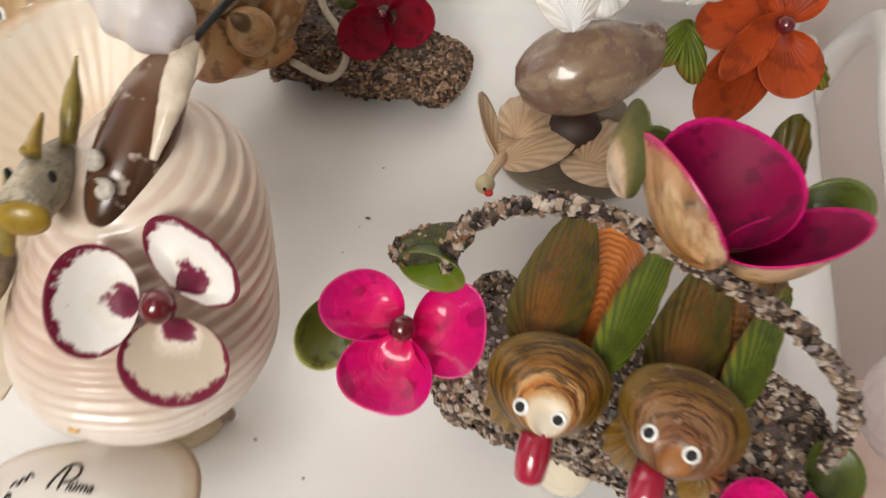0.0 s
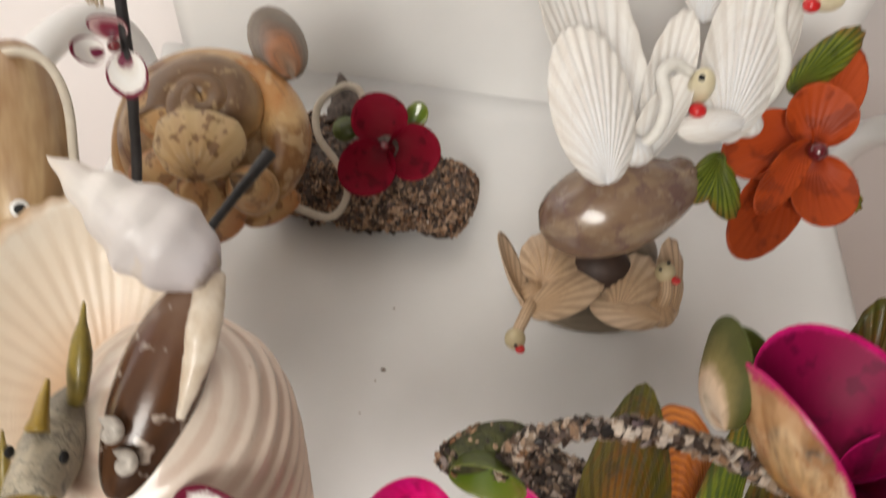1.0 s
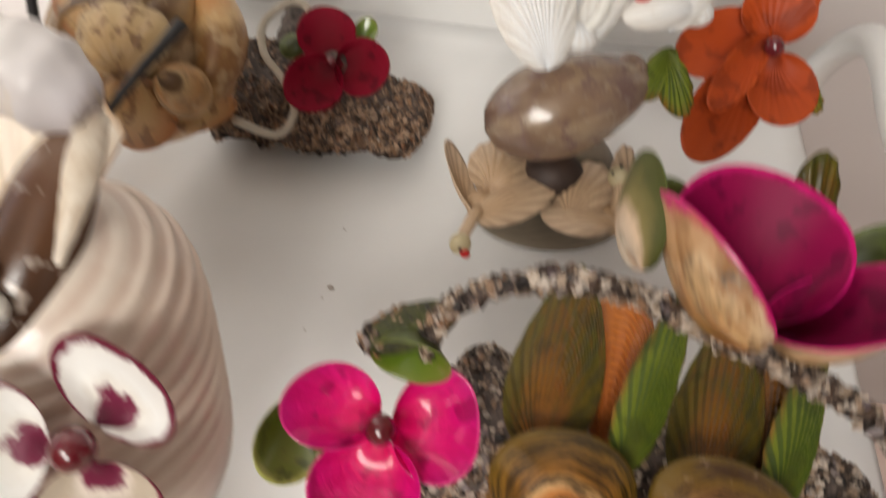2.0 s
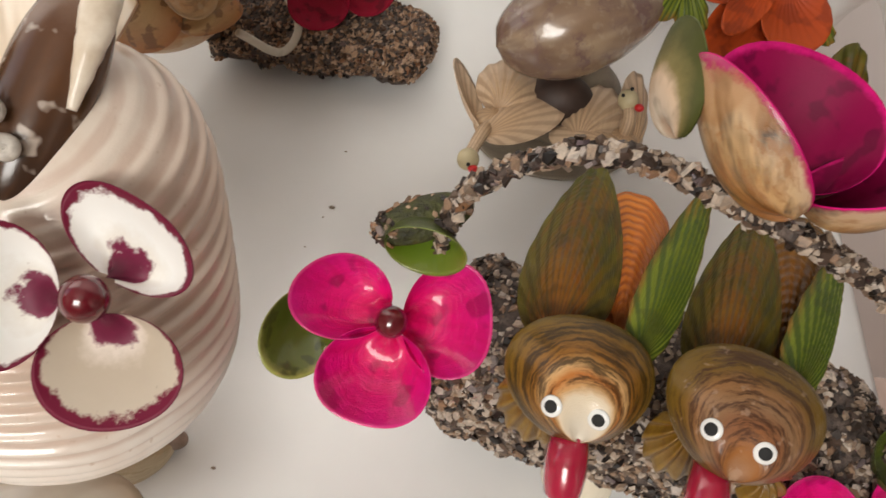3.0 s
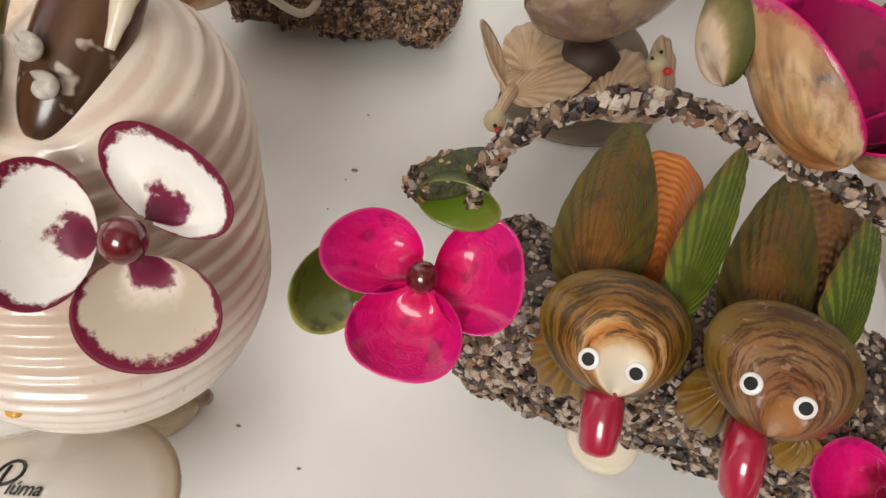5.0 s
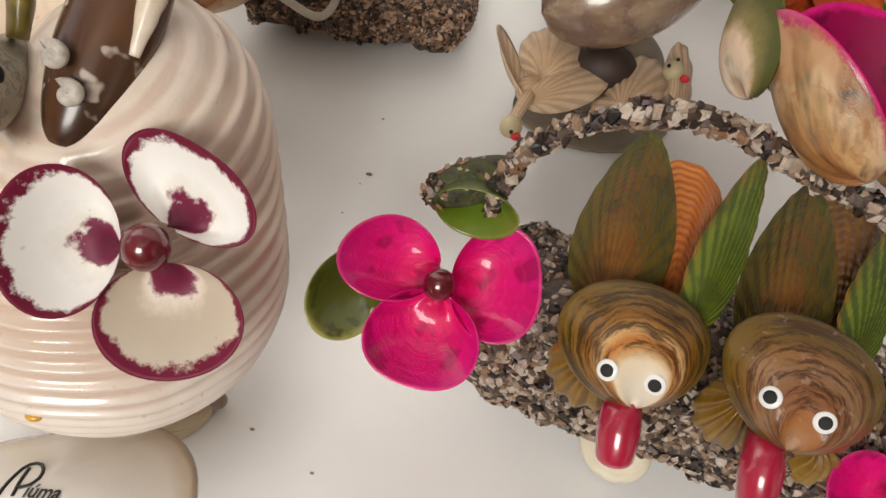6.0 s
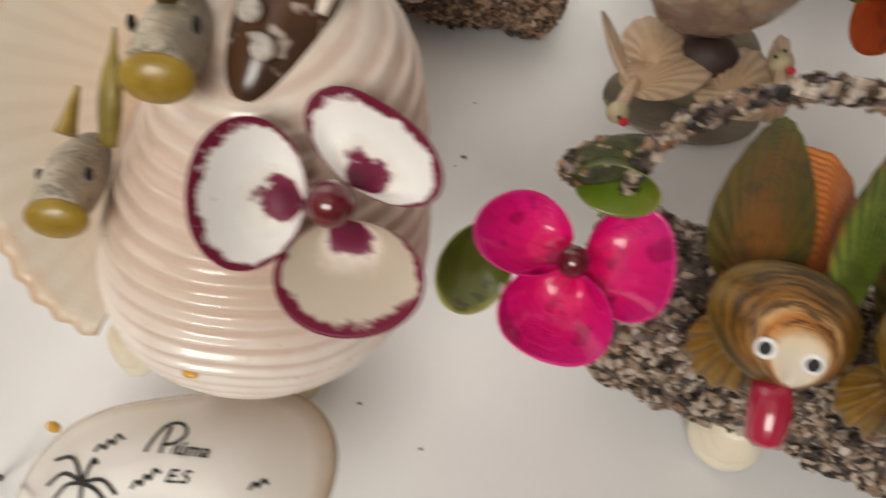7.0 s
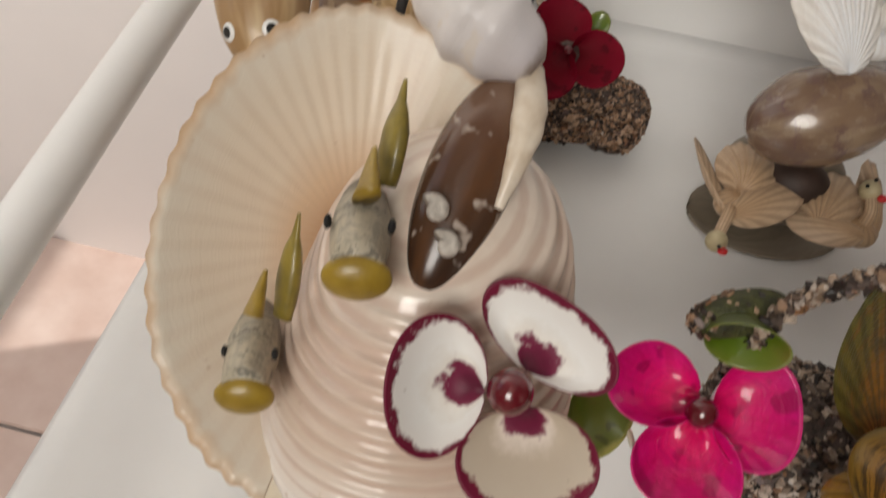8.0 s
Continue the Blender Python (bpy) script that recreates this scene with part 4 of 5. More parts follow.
# pink flower
for h, t, f, w, dd in (((0.0322, 0.2235, 0.0750), (0.0035, 0.2205, 0.0800), (0.05, -0.30, 0.95), 0.0265, 0.0085),
                       ((0.0358, 0.2198, 0.0745), (0.0622, 0.2212, 0.0762), (-0.28, -0.50, 0.82), 0.0345, 0.0090),
                       ((0.0330, 0.2155, 0.0735), (0.0290, 0.1890, 0.0640), (0.06, -0.30, 0.95), 0.0330, 0.0090)):
    part("petal", valve(h, t, f, w, dd, nu=40, nv=20, wave=0.03, thick=0.0013), [pink_in, pink_out], basket, "glossy hot pink hollow petal shell")
part("bead", ball((0.0328, 0.2180, 0.0740), 0.0049, n=16), bead_red, basket, "glossy dark red bead")
part("leaf", valve((0.0275, 0.2330, 0.0920), (0.0515, 0.2290, 0.0925), (0.03, -0.99, 0.12), 0.0180, 0.0115, nu=36, nv=18, wave=0.02, thick=0.0012), [green_in, green_dark], basket, "glossy green cupped leaf shell")
crusted = part("leaf", valve((0.0240, 0.2375, 0.0890), (0.0500, 0.2475, 0.0965), (-0.02, -0.25, 0.97), 0.0150, -0.005, nu=26, wave=0.06), [crusted_leaf, crusted_leaf], basket, "dark olive leaf shell")
part("leaf", valve((0.0130, 0.2320, 0.0650), (0.0000, 0.2045, 0.0570), (0.55, -0.25, 0.80), 0.0240, 0.0095, nu=36, nv=18, wave=0.02, thick=0.0014), [leaf_olive, green_dark], basket, "glossy olive green hollow leaf shell")
part("loose_chip", valve((0.0145, 0.2130, 0.0630), (0.0165, 0.2075, 0.0620), (0.3, -0.3, 0.9), 0.0022, -0.0006, nu=10, nv=6), [cream_shell, cream_shell], basket, "pale shell chip on the leaf")


def bird(hinge, top, width, face, head_mat, eyes, beak, chest, wings, hump=0.0105):
    """A bird with a clam for a head and ribbed shells for wings and tail; the body carries its pieces."""
    body = part("bird", ball(chest[0], 0.0115, (1.15, 1.0, 0.85), 14), brown_rib, basket, "bird made of olive, brown and orange painted shells")
    head = part("head", valve(hinge, top, face, width, -hump, nu=40, nv=20, thick=0.0016, base=-0.25), [head_mat, head_mat], body, "glossy brown banded clam head")
    for e in eyes:
        googly(body, head, e, (0.0429, 0.0921, 0.2658), 0.0027)
    part("beak", tube(beak, lambda s: 0.0047 * (0.8 + 0.35 * math.sin(math.pi * min(1, 0.15 + 0.75 * s))) * (1 if s < 0.86 else max(0.05, 1 - ((s - 0.86) / 0.14) ** 2) ** 0.5), 30, 16), beak_red, body, "fat glossy red beak")
    for h, t, w in chest[1:]:
        part("breast_shell", valve(h, t, face, w, -0.005, 11, 0.0010, nv=10), [yellow_rib, yellow_rib], body, "mustard ribbed breast shell")
    for h, t, f, w, dd, mm, rb in wings:
        part("wing", valve(h, t, f, w, dd, rb, 0.0003, nv=100, cross=0.5, base=-0.55 if dd > -0.0035 else 0.75, rings=18 if mm in (orange_rib, tail_rib) else 24, ring=0.0003 if mm in (orange_rib, tail_rib) else 0.00011), [mm, mm], body, "painted ribbed wing shell")


bird((0.0850, 0.1831, 0.0877), (0.0831, 0.2133, 0.0990), 0.0385, (-0.050, -0.303, 0.952), head_one, ((0.0769, 0.1885, 0.0949), (0.0886, 0.1869, 0.0948)),
     [(0.0843, 0.1896, 0.0838), (0.0831, 0.1816, 0.0853), (0.0831, 0.1761, 0.0824), (0.0834, 0.1717, 0.0779)],
     [(0.0909, 0.2098, 0.0738), ((0.0792, 0.2035, 0.0841), (0.0721, 0.1922, 0.0696), 0.022)],
     [((0.0776, 0.2104, 0.0868), (0.0878, 0.2719, 0.0964), (-0.334, -0.533, 0.777), 0.0265, -0.006, brown_rib, 18),
      ((0.0963, 0.2191, 0.0832), (0.1018, 0.2694, 0.0883), (-0.011, -0.516, 0.856), 0.0235, -0.003, orange_rib, 11),
      ((0.0989, 0.2076, 0.0896), (0.1199, 0.2649, 0.0997), (0.355, -0.428, 0.831), 0.0155, -0.004, green_rib, 17)])
bird((0.1214, 0.1784, 0.0901), (0.1277, 0.2093, 0.1031), 0.0390, (-0.050, -0.303, 0.952), head_two, ((0.1148, 0.1867, 0.0995), (0.1279, 0.1834, 0.0982)),
     [(0.1199, 0.1853, 0.0853), (0.1177, 0.1769, 0.0866), (0.1174, 0.1715, 0.0838), (0.1185, 0.1662, 0.0773)],
     [(0.1351, 0.2039, 0.0741), ((0.1173, 0.1984, 0.0851), (0.1132, 0.1871, 0.0692), 0.020), ((0.1319, 0.1885, 0.0813), (0.1411, 0.1836, 0.0726), 0.019)],
     [((0.1224, 0.2046, 0.0847), (0.1370, 0.2649, 0.0946), (-0.334, -0.533, 0.777), 0.0240, -0.006, brown_rib, 18),
      ((0.1407, 0.2148, 0.0822), (0.1545, 0.2699, 0.0894), (-0.011, -0.516, 0.856), 0.0270, -0.003, tail_rib, 18),
      ((0.1395, 0.2034, 0.0899), (0.1597, 0.2525, 0.0952), (0.355, -0.428, 0.831), 0.0155, -0.004, green_rib, 17)])

# magenta flower on the handle
CUP = V((0.1190, 0.2215, 0.1470))
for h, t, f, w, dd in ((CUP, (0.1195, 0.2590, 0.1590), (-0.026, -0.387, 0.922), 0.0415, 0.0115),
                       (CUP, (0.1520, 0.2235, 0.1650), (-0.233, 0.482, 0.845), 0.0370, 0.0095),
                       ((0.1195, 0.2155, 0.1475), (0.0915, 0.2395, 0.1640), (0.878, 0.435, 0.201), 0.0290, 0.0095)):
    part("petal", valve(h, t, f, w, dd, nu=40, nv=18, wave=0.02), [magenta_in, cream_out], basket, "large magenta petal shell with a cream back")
part("leaf", valve((0.1434, 0.2435, 0.1353), (0.1617, 0.2491, 0.1500), (-0.125, -0.115, 0.986), 0.0210, 0.007, nu=28), [green_dark, green_dark], basket, "dark olive leaf shell")
part("leaf", valve((0.0925, 0.2285, 0.1510), (0.0890, 0.2515, 0.1660), (0.868, 0.496, 0.009), 0.0200, 0.006, nu=28), [green_dark, leaf_back], basket, "cream and olive leaf shell")
part("leaf", valve((0.1083, 0.2465, 0.1406), (0.0972, 0.2615, 0.1475), (0.062, -0.153, 0.986), 0.0150, 0.004, nu=24), [green_dark, green_dark], basket, "dark olive leaf shell")
part("leaf", valve((0.1425, 0.2592, 0.1156), (0.1434, 0.2807, 0.1475), (0.209, -0.463, 0.861), 0.0165, -0.003, 12, 0.0004), [brown_rib, brown_rib], basket, "brown and green ribbed leaf shell")
# second pink flower, at the other end of the log
for h, t, f, w, dd in (((0.1745, 0.1838, 0.0562), (0.1475, 0.1855, 0.0615), (0.0, -0.25, 0.97), 0.0270, 0.0080),
                       ((0.1780, 0.1850, 0.0564), (0.1960, 0.1925, 0.0658), (-0.252, 0.063, 0.966), 0.0280, 0.0080),
                       ((0.1718, 0.1825, 0.0554), (0.1722, 0.1643, 0.0468), (-0.042, -0.345, 0.937), 0.0300, 0.0080)):
    part("petal", valve(h, t, f, w, dd, nu=30, nv=13, wave=0.02), [pink_in, pink_out], basket, "glossy hot pink petal shell")
part("bead", ball((0.1686, 0.1810, 0.0617), 0.0043, n=14), bead_red, basket, "glossy dark red bead")
part("leaf", valve((0.1745, 0.1980, 0.0674), (0.1918, 0.2047, 0.0707), (-0.008, -0.252, 0.968), 0.022, 0.006, nu=24), [green_dark, green_dark], basket, "dark olive leaf shell")

# ---- swan and dove ornament ----
swans = thing("swan_ornament", (0.085, 0.375, 0.0), "shell ornament with white swans, beige doves and orange flower", "ornament")
part("base_shell", valve((0.050, 0.374, 0.003), (0.124, 0.384, 0.003), (0, -0.05, 1), 0.050, 0.0035, nu=28, thick=0.003), [grey_shell, grey_shell], swans, "flat grey base shell")
part("base_shell", ball((0.086, 0.384, 0.026), 0.026, (1.1, 0.82, 0.9), 18), grey_shell, swans, "dark grey-brown round shell")
# Near-black ball: shade inside a brown shell, put into its colour.
part("hollow_shell", ball((0.0828, 0.3596, 0.0447), 0.0145, (1.0, 0.8, 0.8), 14), plain("shaded_brown_hollow", (0.02, 0.011, 0.008), (0.05, 0.025, 0.016), 100, 0.6), swans, "dark brown ball standing in for a shaded shell hollow")
part("snail_body", lathe((0.0519, 0.3557, 0.0697), (0.1173, 0.3804, 0.0873), lambda s: 0.0205 * max(0.0, math.sin(math.pi * min(1.0, s ** 0.8))) ** 0.58, 44, squash=(1, 0.95), up=(0.046, -0.656, 0.753), steps=36, rough=0.03), snail_mat, swans, "glossy brown and cream moon snail shell")
part("snail_whorl", snail((0.1076, 0.3791, 0.0893), (0.607, -0.250, 0.755), 0.0135, 0.012, 2.6, 1.0, 0.52, 80, 18, start_at=1.0), snail_mat, swans, "small coiled top of the snail shell")


def small_dove(wings, neck, head, eye, beak):
    body = part("dove", ball(neck[0], 0.006, (1.3, 1.3, 0.9), 10), tan_shell, swans, "little dove of beige ribbed shells")
    for h, t, f, w, dd, rb in wings:
        part("wing", valve(h, t, f, w, dd, rb, 0.0005 if rb else 0, nv=10), [tan_shell, tan_shell], body, "beige shell wing")
    part("neck", tube(neck, lambda s: 0.0030 - 0.0006 * s, 12, 12), tan_shell, body)
    hd = part("head", ball(head, 0.0044, (1, 1.05, 1), 12), dove_head, body, "round beige head")
    for e in eye:
        part("eye", ball(e, 0.0008, n=6), eye_black, body)
    part("beak", ball(beak, 0.0019, (1.1, 1, 0.8), 8), paint_red, body, "red beak")


small_dove([((0.0517, 0.3311, 0.0483), (0.0372, 0.3656, 0.0527), (0.767, -0.223, 0.602), 0.0150, 0.003, 0),
            ((0.0574, 0.3434, 0.0454), (0.0626, 0.3702, 0.0525), (0.006, -0.415, 0.910), 0.0270, -0.006, 12),
            ((0.0522, 0.3283, 0.0458), (0.0842, 0.3540, 0.0477), (-0.107, -0.265, 0.958), 0.0200, -0.004, 0)],
           [(0.0553, 0.3390, 0.0444), (0.0520, 0.3281, 0.0483), (0.0486, 0.3177, 0.0475)], (0.0480, 0.3147, 0.0462), ((0.0483, 0.3103, 0.0479),), (0.0504, 0.3101, 0.0461))
small_dove([((0.0916, 0.3380, 0.0413), (0.1018, 0.3683, 0.0485), (-0.268, -0.435, 0.860), 0.0240, -0.005, 11),
            ((0.1100, 0.3362, 0.0439), (0.0801, 0.3424, 0.0405), (0.070, -0.242, 0.968), 0.0160, -0.004, 0),
            ((0.1135, 0.3379, 0.0399), (0.1148, 0.3776, 0.0505), (0.379, -0.416, 0.827), 0.0150, -0.004, 9)],
           [(0.1095, 0.3424, 0.0414), (0.1109, 0.3461, 0.0498), (0.1103, 0.3530, 0.0532)], (0.1095, 0.3545, 0.0545), ((0.1063, 0.3523, 0.0584), (0.1097, 0.3557, 0.0596)), (0.1139, 0.3505, 0.0548))


def swan(wings, neck, head, head_turn, eye, beak, label):
    body = part("swan", ball(neck[0], 0.0062, (1.2, 1.1, 0.8), 12), white_rib, swans, label)
    for h, t, f, w, dd, rb in wings:
        part("wing", valve(h, t, f, w, dd, int(rb * 1.5), 0.0005, nv=24, nu=40, thick=0.0013, cross=0.3), [white_rib, white_rib], body, "white ribbed wing shell")
    part("neck", tube(neck, lambda s: 0.0019 + 0.0007 * math.sin(3 * s), 30, 12), neck_white, body)
    part("head", ball(head, 0.0056, head_turn, 14), cream_bird, body, "cream head")
    for e in eye:
        part("eye", ball(e, 0.0017, n=8), eye_black, body)
    part("beak", ball(beak, 0.0032, (1.1, 1, 0.9), 10), paint_red, body, "red beak")


swan([((0.0817, 0.3665, 0.1105), (0.0394, 0.4470, 0.1593), (0.297, -0.441, 0.847), 0.0400, 0.008, 15),
      ((0.0716, 0.3447, 0.1121), (0.0522, 0.3982, 0.1426), (-0.089, -0.425, 0.901), 0.0310, -0.007, 14),
      ((0.0877, 0.3693, 0.1153), (0.0974, 0.4193, 0.1409), (-0.344, -0.511, 0.788), 0.0185, 0.005, 9),
      ((0.0812, 0.3562, 0.1135), (0.0980, 0.3916, 0.1327), (-0.488, -0.354, 0.798), 0.0170, 0.006, 0)],
     [(0.0808, 0.3614, 0.1154), (0.0877, 0.3649, 0.1233), (0.0896, 0.3733, 0.1305), (0.0867, 0.3826, 0.1362), (0.0916, 0.3879, 0.1379), (0.0985, 0.3880, 0.1348)],
     (0.1033, 0.3859, 0.1308), (0.9, 0.9, 1.45), ((0.1020, 0.3839, 0.1361),), (0.1029, 0.3776, 0.1256), "white swan with shell wings and a curved neck")
swan([((0.1163, 0.3758, 0.1125), (0.1267, 0.4423, 0.1499), (-0.084, -0.467, 0.880), 0.0310, -0.007, 14),
      ((0.1073, 0.4293, 0.1304), (0.1120, 0.4887, 0.1634), (-0.084, -0.467, 0.880), 0.0260, 0.005, 10),
      ((0.1249, 0.3850, 0.1134), (0.1435, 0.4403, 0.1405), (-0.596, -0.472, 0.649), 0.0170, 0.006, 0),
      ((0.1223, 0.3799, 0.1210), (0.0958, 0.3708, 0.1201), (0.059, -0.727, 0.684), 0.0130, -0.004, 0)],
     [(0.1260, 0.3877, 0.1144), (0.1354, 0.3974, 0.1248), (0.1376, 0.4066, 0.1328), (0.1340, 0.4186, 0.1408), (0.1346, 0.4272, 0.1482), (0.1423, 0.4288, 0.1504)],
     (0.1485, 0.4261, 0.1504), (1.5, 0.9, 1.0), ((0.1504, 0.4243, 0.1547),), (0.1430, 0.4205, 0.1498), "white swan with shell wings and a curved neck")

# orange flower
for h, t, f, w, dd in (((0.1705, 0.4043, 0.0929), (0.1685, 0.4242, 0.1117), (-0.078, -0.508, 0.858), 0.0315, 0.006),
                       ((0.1717, 0.4021, 0.0909), (0.1786, 0.3767, 0.0737), (0.019, -0.498, 0.867), 0.0300, 0.006),
                       ((0.1755, 0.4179, 0.0951), (0.1857, 0.4518, 0.1134), (0.115, -0.482, 0.868), 0.0240, 0.004),
                       ((0.1676, 0.4153, 0.0961), (0.1314, 0.3950, 0.0858), (0.427, -0.101, 0.899), 0.0300, 0.006),
                       ((0.1687, 0.4033, 0.0855), (0.1389, 0.3617, 0.0617), (0.314, -0.517, 0.796), 0.0300, 0.005),
                       ((0.1658, 0.4034, 0.0964), (0.1429, 0.3703, 0.0823), (0.657, 0.199, 0.727), 0.0170, 0.003)):
    part("petal", valve(V(h) - V((0.003, 0, 0)), V(t) - V((0.003, 0, 0)), f, w, dd, 19, 0.00014, nv=16, wave=0.02), [orange_petal, orange_petal], swans, "burnt orange painted petal shell")
part("bead", ball((0.1645, 0.3974, 0.0964), 0.0042, n=12), bead_red, swans, "dark bead in the flower")
for h, t, w in (((0.1548, 0.4289, 0.1007), (0.1851, 0.4584, 0.1192), 0.0165), ((0.1187, 0.3867, 0.0954), (0.1308, 0.3665, 0.0797), 0.0150), ((0.1232, 0.3897, 0.0950), (0.1124, 0.3682, 0.0849), 0.0130), ((0.1798, 0.4054, 0.0787), (0.1933, 0.3928, 0.0696), 0.012)):
    part("leaf", valve(h, t, (0.019, -0.498, 0.867), w, -0.004, 11, 0.0006, nv=14), [green_rib, green_rib], swans, "green ribbed leaf shell")

# ---- log ornament with the red flower and the brown whelk figure ----
rose = thing("log_ornament", (-0.03, 0.42, 0.0), "crushed shell log with red flower and brown whelk figure", "ornament")
bm, on_rose = slab((-0.085, 0.426), (0.023, 0.411), 0.036, 0.0165, 0.001, 2.4, 0.42, 0.2)
log_b = part("log", bm, crust, rose, "rough log base covered in crushed shell")
part("log_peak", lathe((-0.0495, 0.4502, 0.0255), (-0.0607, 0.4775, 0.0366), lambda s: 0.013 * (1 - s) ** 0.8 + 0.0005, 14, rough=0.4), crust, rose)
for h, t, f, w in (((-0.0251, 0.4149, 0.0490), (-0.0332, 0.4339, 0.0634), (0.012, -0.456, 0.890), 0.0290), ((-0.0229, 0.4132, 0.0487), (0.0033, 0.4117, 0.0485), (-0.066, -0.589, 0.806), 0.0290), ((-0.0234, 0.4128, 0.0497), (-0.0383, 0.3906, 0.0392), (0.144, -0.640, 0.755), 0.0285)):
    part("petal", valve(h, t, f, w, 0.006, nu=30, wave=0.02), [red_petal, red_petal], rose, "dark crimson petal shell")
part("flower_stem", tube([(-0.0234, 0.4153, 0.0465), (-0.0287, 0.4394, 0.0174)], 0.006, 8, 10), crust, rose)
part("bead", ball((-0.0238, 0.4102, 0.0515), 0.0024, n=10), bead_red, rose, "small red bead")
part("leaf", valve((-0.0143, 0.4271, 0.0483), (-0.0100, 0.4399, 0.0566), (0.019, -0.498, 0.867), 0.012, 0.003, nu=18), [green_in, green_dark], rose, "small green leaf shell")
part("leaf", valve((-0.0398, 0.4252, 0.0455), (-0.0530, 0.4248, 0.0460), (0.019, -0.498, 0.867), 0.013, -0.003, nu=18), [green_dark, green_dark], rose, "small green leaf shell")

WC = V((-0.0969, 0.3778, 0.0688))
part("whelk", ball(WC, 0.0395, (1.0, 0.95, 0.98), 30), ball_mat, rose, "round brown and amber whelk shell")
part("whelk_whorl", tube([(-0.1229, 0.3508, 0.0628), (-0.1265, 0.3668, 0.0770), (-0.1232, 0.3822, 0.0876), (-0.1121, 0.3927, 0.0933), (-0.0957, 0.3964, 0.0956), (-0.0769, 0.3911, 0.0951), (-0.0632, 0.3790, 0.0891), (-0.0593, 0.3633, 0.0804), (-0.0649, 0.3486, 0.0707)], lambda s: 0.0075 + 0.0055 * s - 0.006 * max(0.0, s - 0.8) * 5, 70, 20), ball_mat, rose, "cream and amber outer whorl of the whelk")
part("whelk_coil", snail((-0.0903, 0.3679, 0.0996), (0.039, -0.327, 0.944), 0.0315, 0.020, 2.2, 1.0, 0.5, 130, 26, 0.3, 0.012, 9, 2.2), coil_mat, rose, "coiled banded top of the whelk")
for h, t, f, w, dd, mm, rb in (((-0.0828, 0.3339, 0.0935), (-0.0868, 0.3543, 0.1141), (0.019, -0.498, 0.867), 0.0350, -0.006, fan_mat, 9), ((-0.0980, 0.3521, 0.0983), (-0.1206, 0.3697, 0.1043), (-0.344, -0.511, 0.788), 0.0190, -0.004, tanbrown, 0),
                               ((-0.0946, 0.3455, 0.0937), (-0.1182, 0.3406, 0.0749), (-0.325, -0.658, 0.680), 0.0210, -0.004, tanbrown, 0), ((-0.0731, 0.3402, 0.0931), (-0.0572, 0.3433, 0.0749), (0.428, -0.687, 0.587), 0.0200, -0.005, coil_mat, 0),
                               ((-0.0867, 0.3405, 0.0901), (-0.0802, 0.3310, 0.0589), (0.092, -0.885, 0.456), 0.0300, -0.006, tanbrown, 0), ((-0.0920, 0.3430, 0.0900), (-0.1042, 0.3326, 0.0644), (-0.106, -0.851, 0.514), 0.0190, -0.004, fan_mat, 0),
                               ((-0.0697, 0.3370, 0.0688), (-0.0500, 0.3556, 0.0705), (0.340, -0.659, 0.671), 0.0125, -0.003, tanbrown, 0)):
    part("glued_shell", valve(h, t, f, w, dd, rb, 0.0006 if rb else 0.0, nu=24, wave=0.03), [mm, mm], rose, "tan and orange shell glued to the whelk")
part("ear_shell", valve((-0.0600, 0.3926, 0.1007), (-0.0830, 0.4286, 0.1095), (0.115, -0.482, 0.868), 0.0240, -0.006, nu=26), [mussel_mat, mussel_mat], rose, "dark upright mussel shell with an orange patch")
part("cord", tube([(-0.0401, 0.4440, 0.0487), (-0.0448, 0.4469, 0.0542), (-0.0526, 0.4441, 0.0561), (-0.0614, 0.4314, 0.0523), (-0.0583, 0.4169, 0.0461), (-0.0458, 0.4052, 0.0392), (-0.0392, 0.3941, 0.0317), (-0.0450, 0.3813, 0.0275), (-0.0592, 0.3697, 0.0449)], 0.0019, 50, 10), cord_mat, rose, "beige cord loop")

# ---- the brown striped shell mouse ----
mouse = thing("shell_mouse", (-0.2362, 0.4277, 0.0000), "striped brown shell mouse with white ringed eyes", "ornament")
mouse_body = part("body", lathe((-0.1422, 0.3388, 0.1465), (-0.1195, 0.2777, 0.1131), lambda s: 0.0166 * max(0.0, 1 - abs(2 * s - 1) ** 2.6) ** 0.5 * (1.06 - 0.16 * s), 36, squash=(1, 0.85), up=(0.046, -0.656, 0.753), steps=34, rough=0.04), mouse_mat, mouse, "brown and tan striped shell")
for e, o in (((-0.1171, 0.2818, 0.1285), (0.0386, 0.1283, 0.3397)), ((-0.1276, 0.2726, 0.1304), (-0.0381, 0.0893, 0.2784))):
    googly(mouse, mouse_body, e, o, 0.0030)
part("tail", tube([(-0.1432, 0.3292, 0.1475), (-0.1291, 0.3263, 0.1534), (-0.1186, 0.3228, 0.1524), (-0.1112, 0.3144, 0.1446), (-0.1075, 0.3015, 0.1304)], 0.0016, 30, 10), cord_mat, mouse, "beige cord tail")
part("foot_shell", valve((-0.125, 0.325, 0.002), (-0.135, 0.30, 0.09), (0, -1, 0.2), 0.03, -0.005), [tanbrown, tanbrown], mouse, "tan shell that props the mouse")

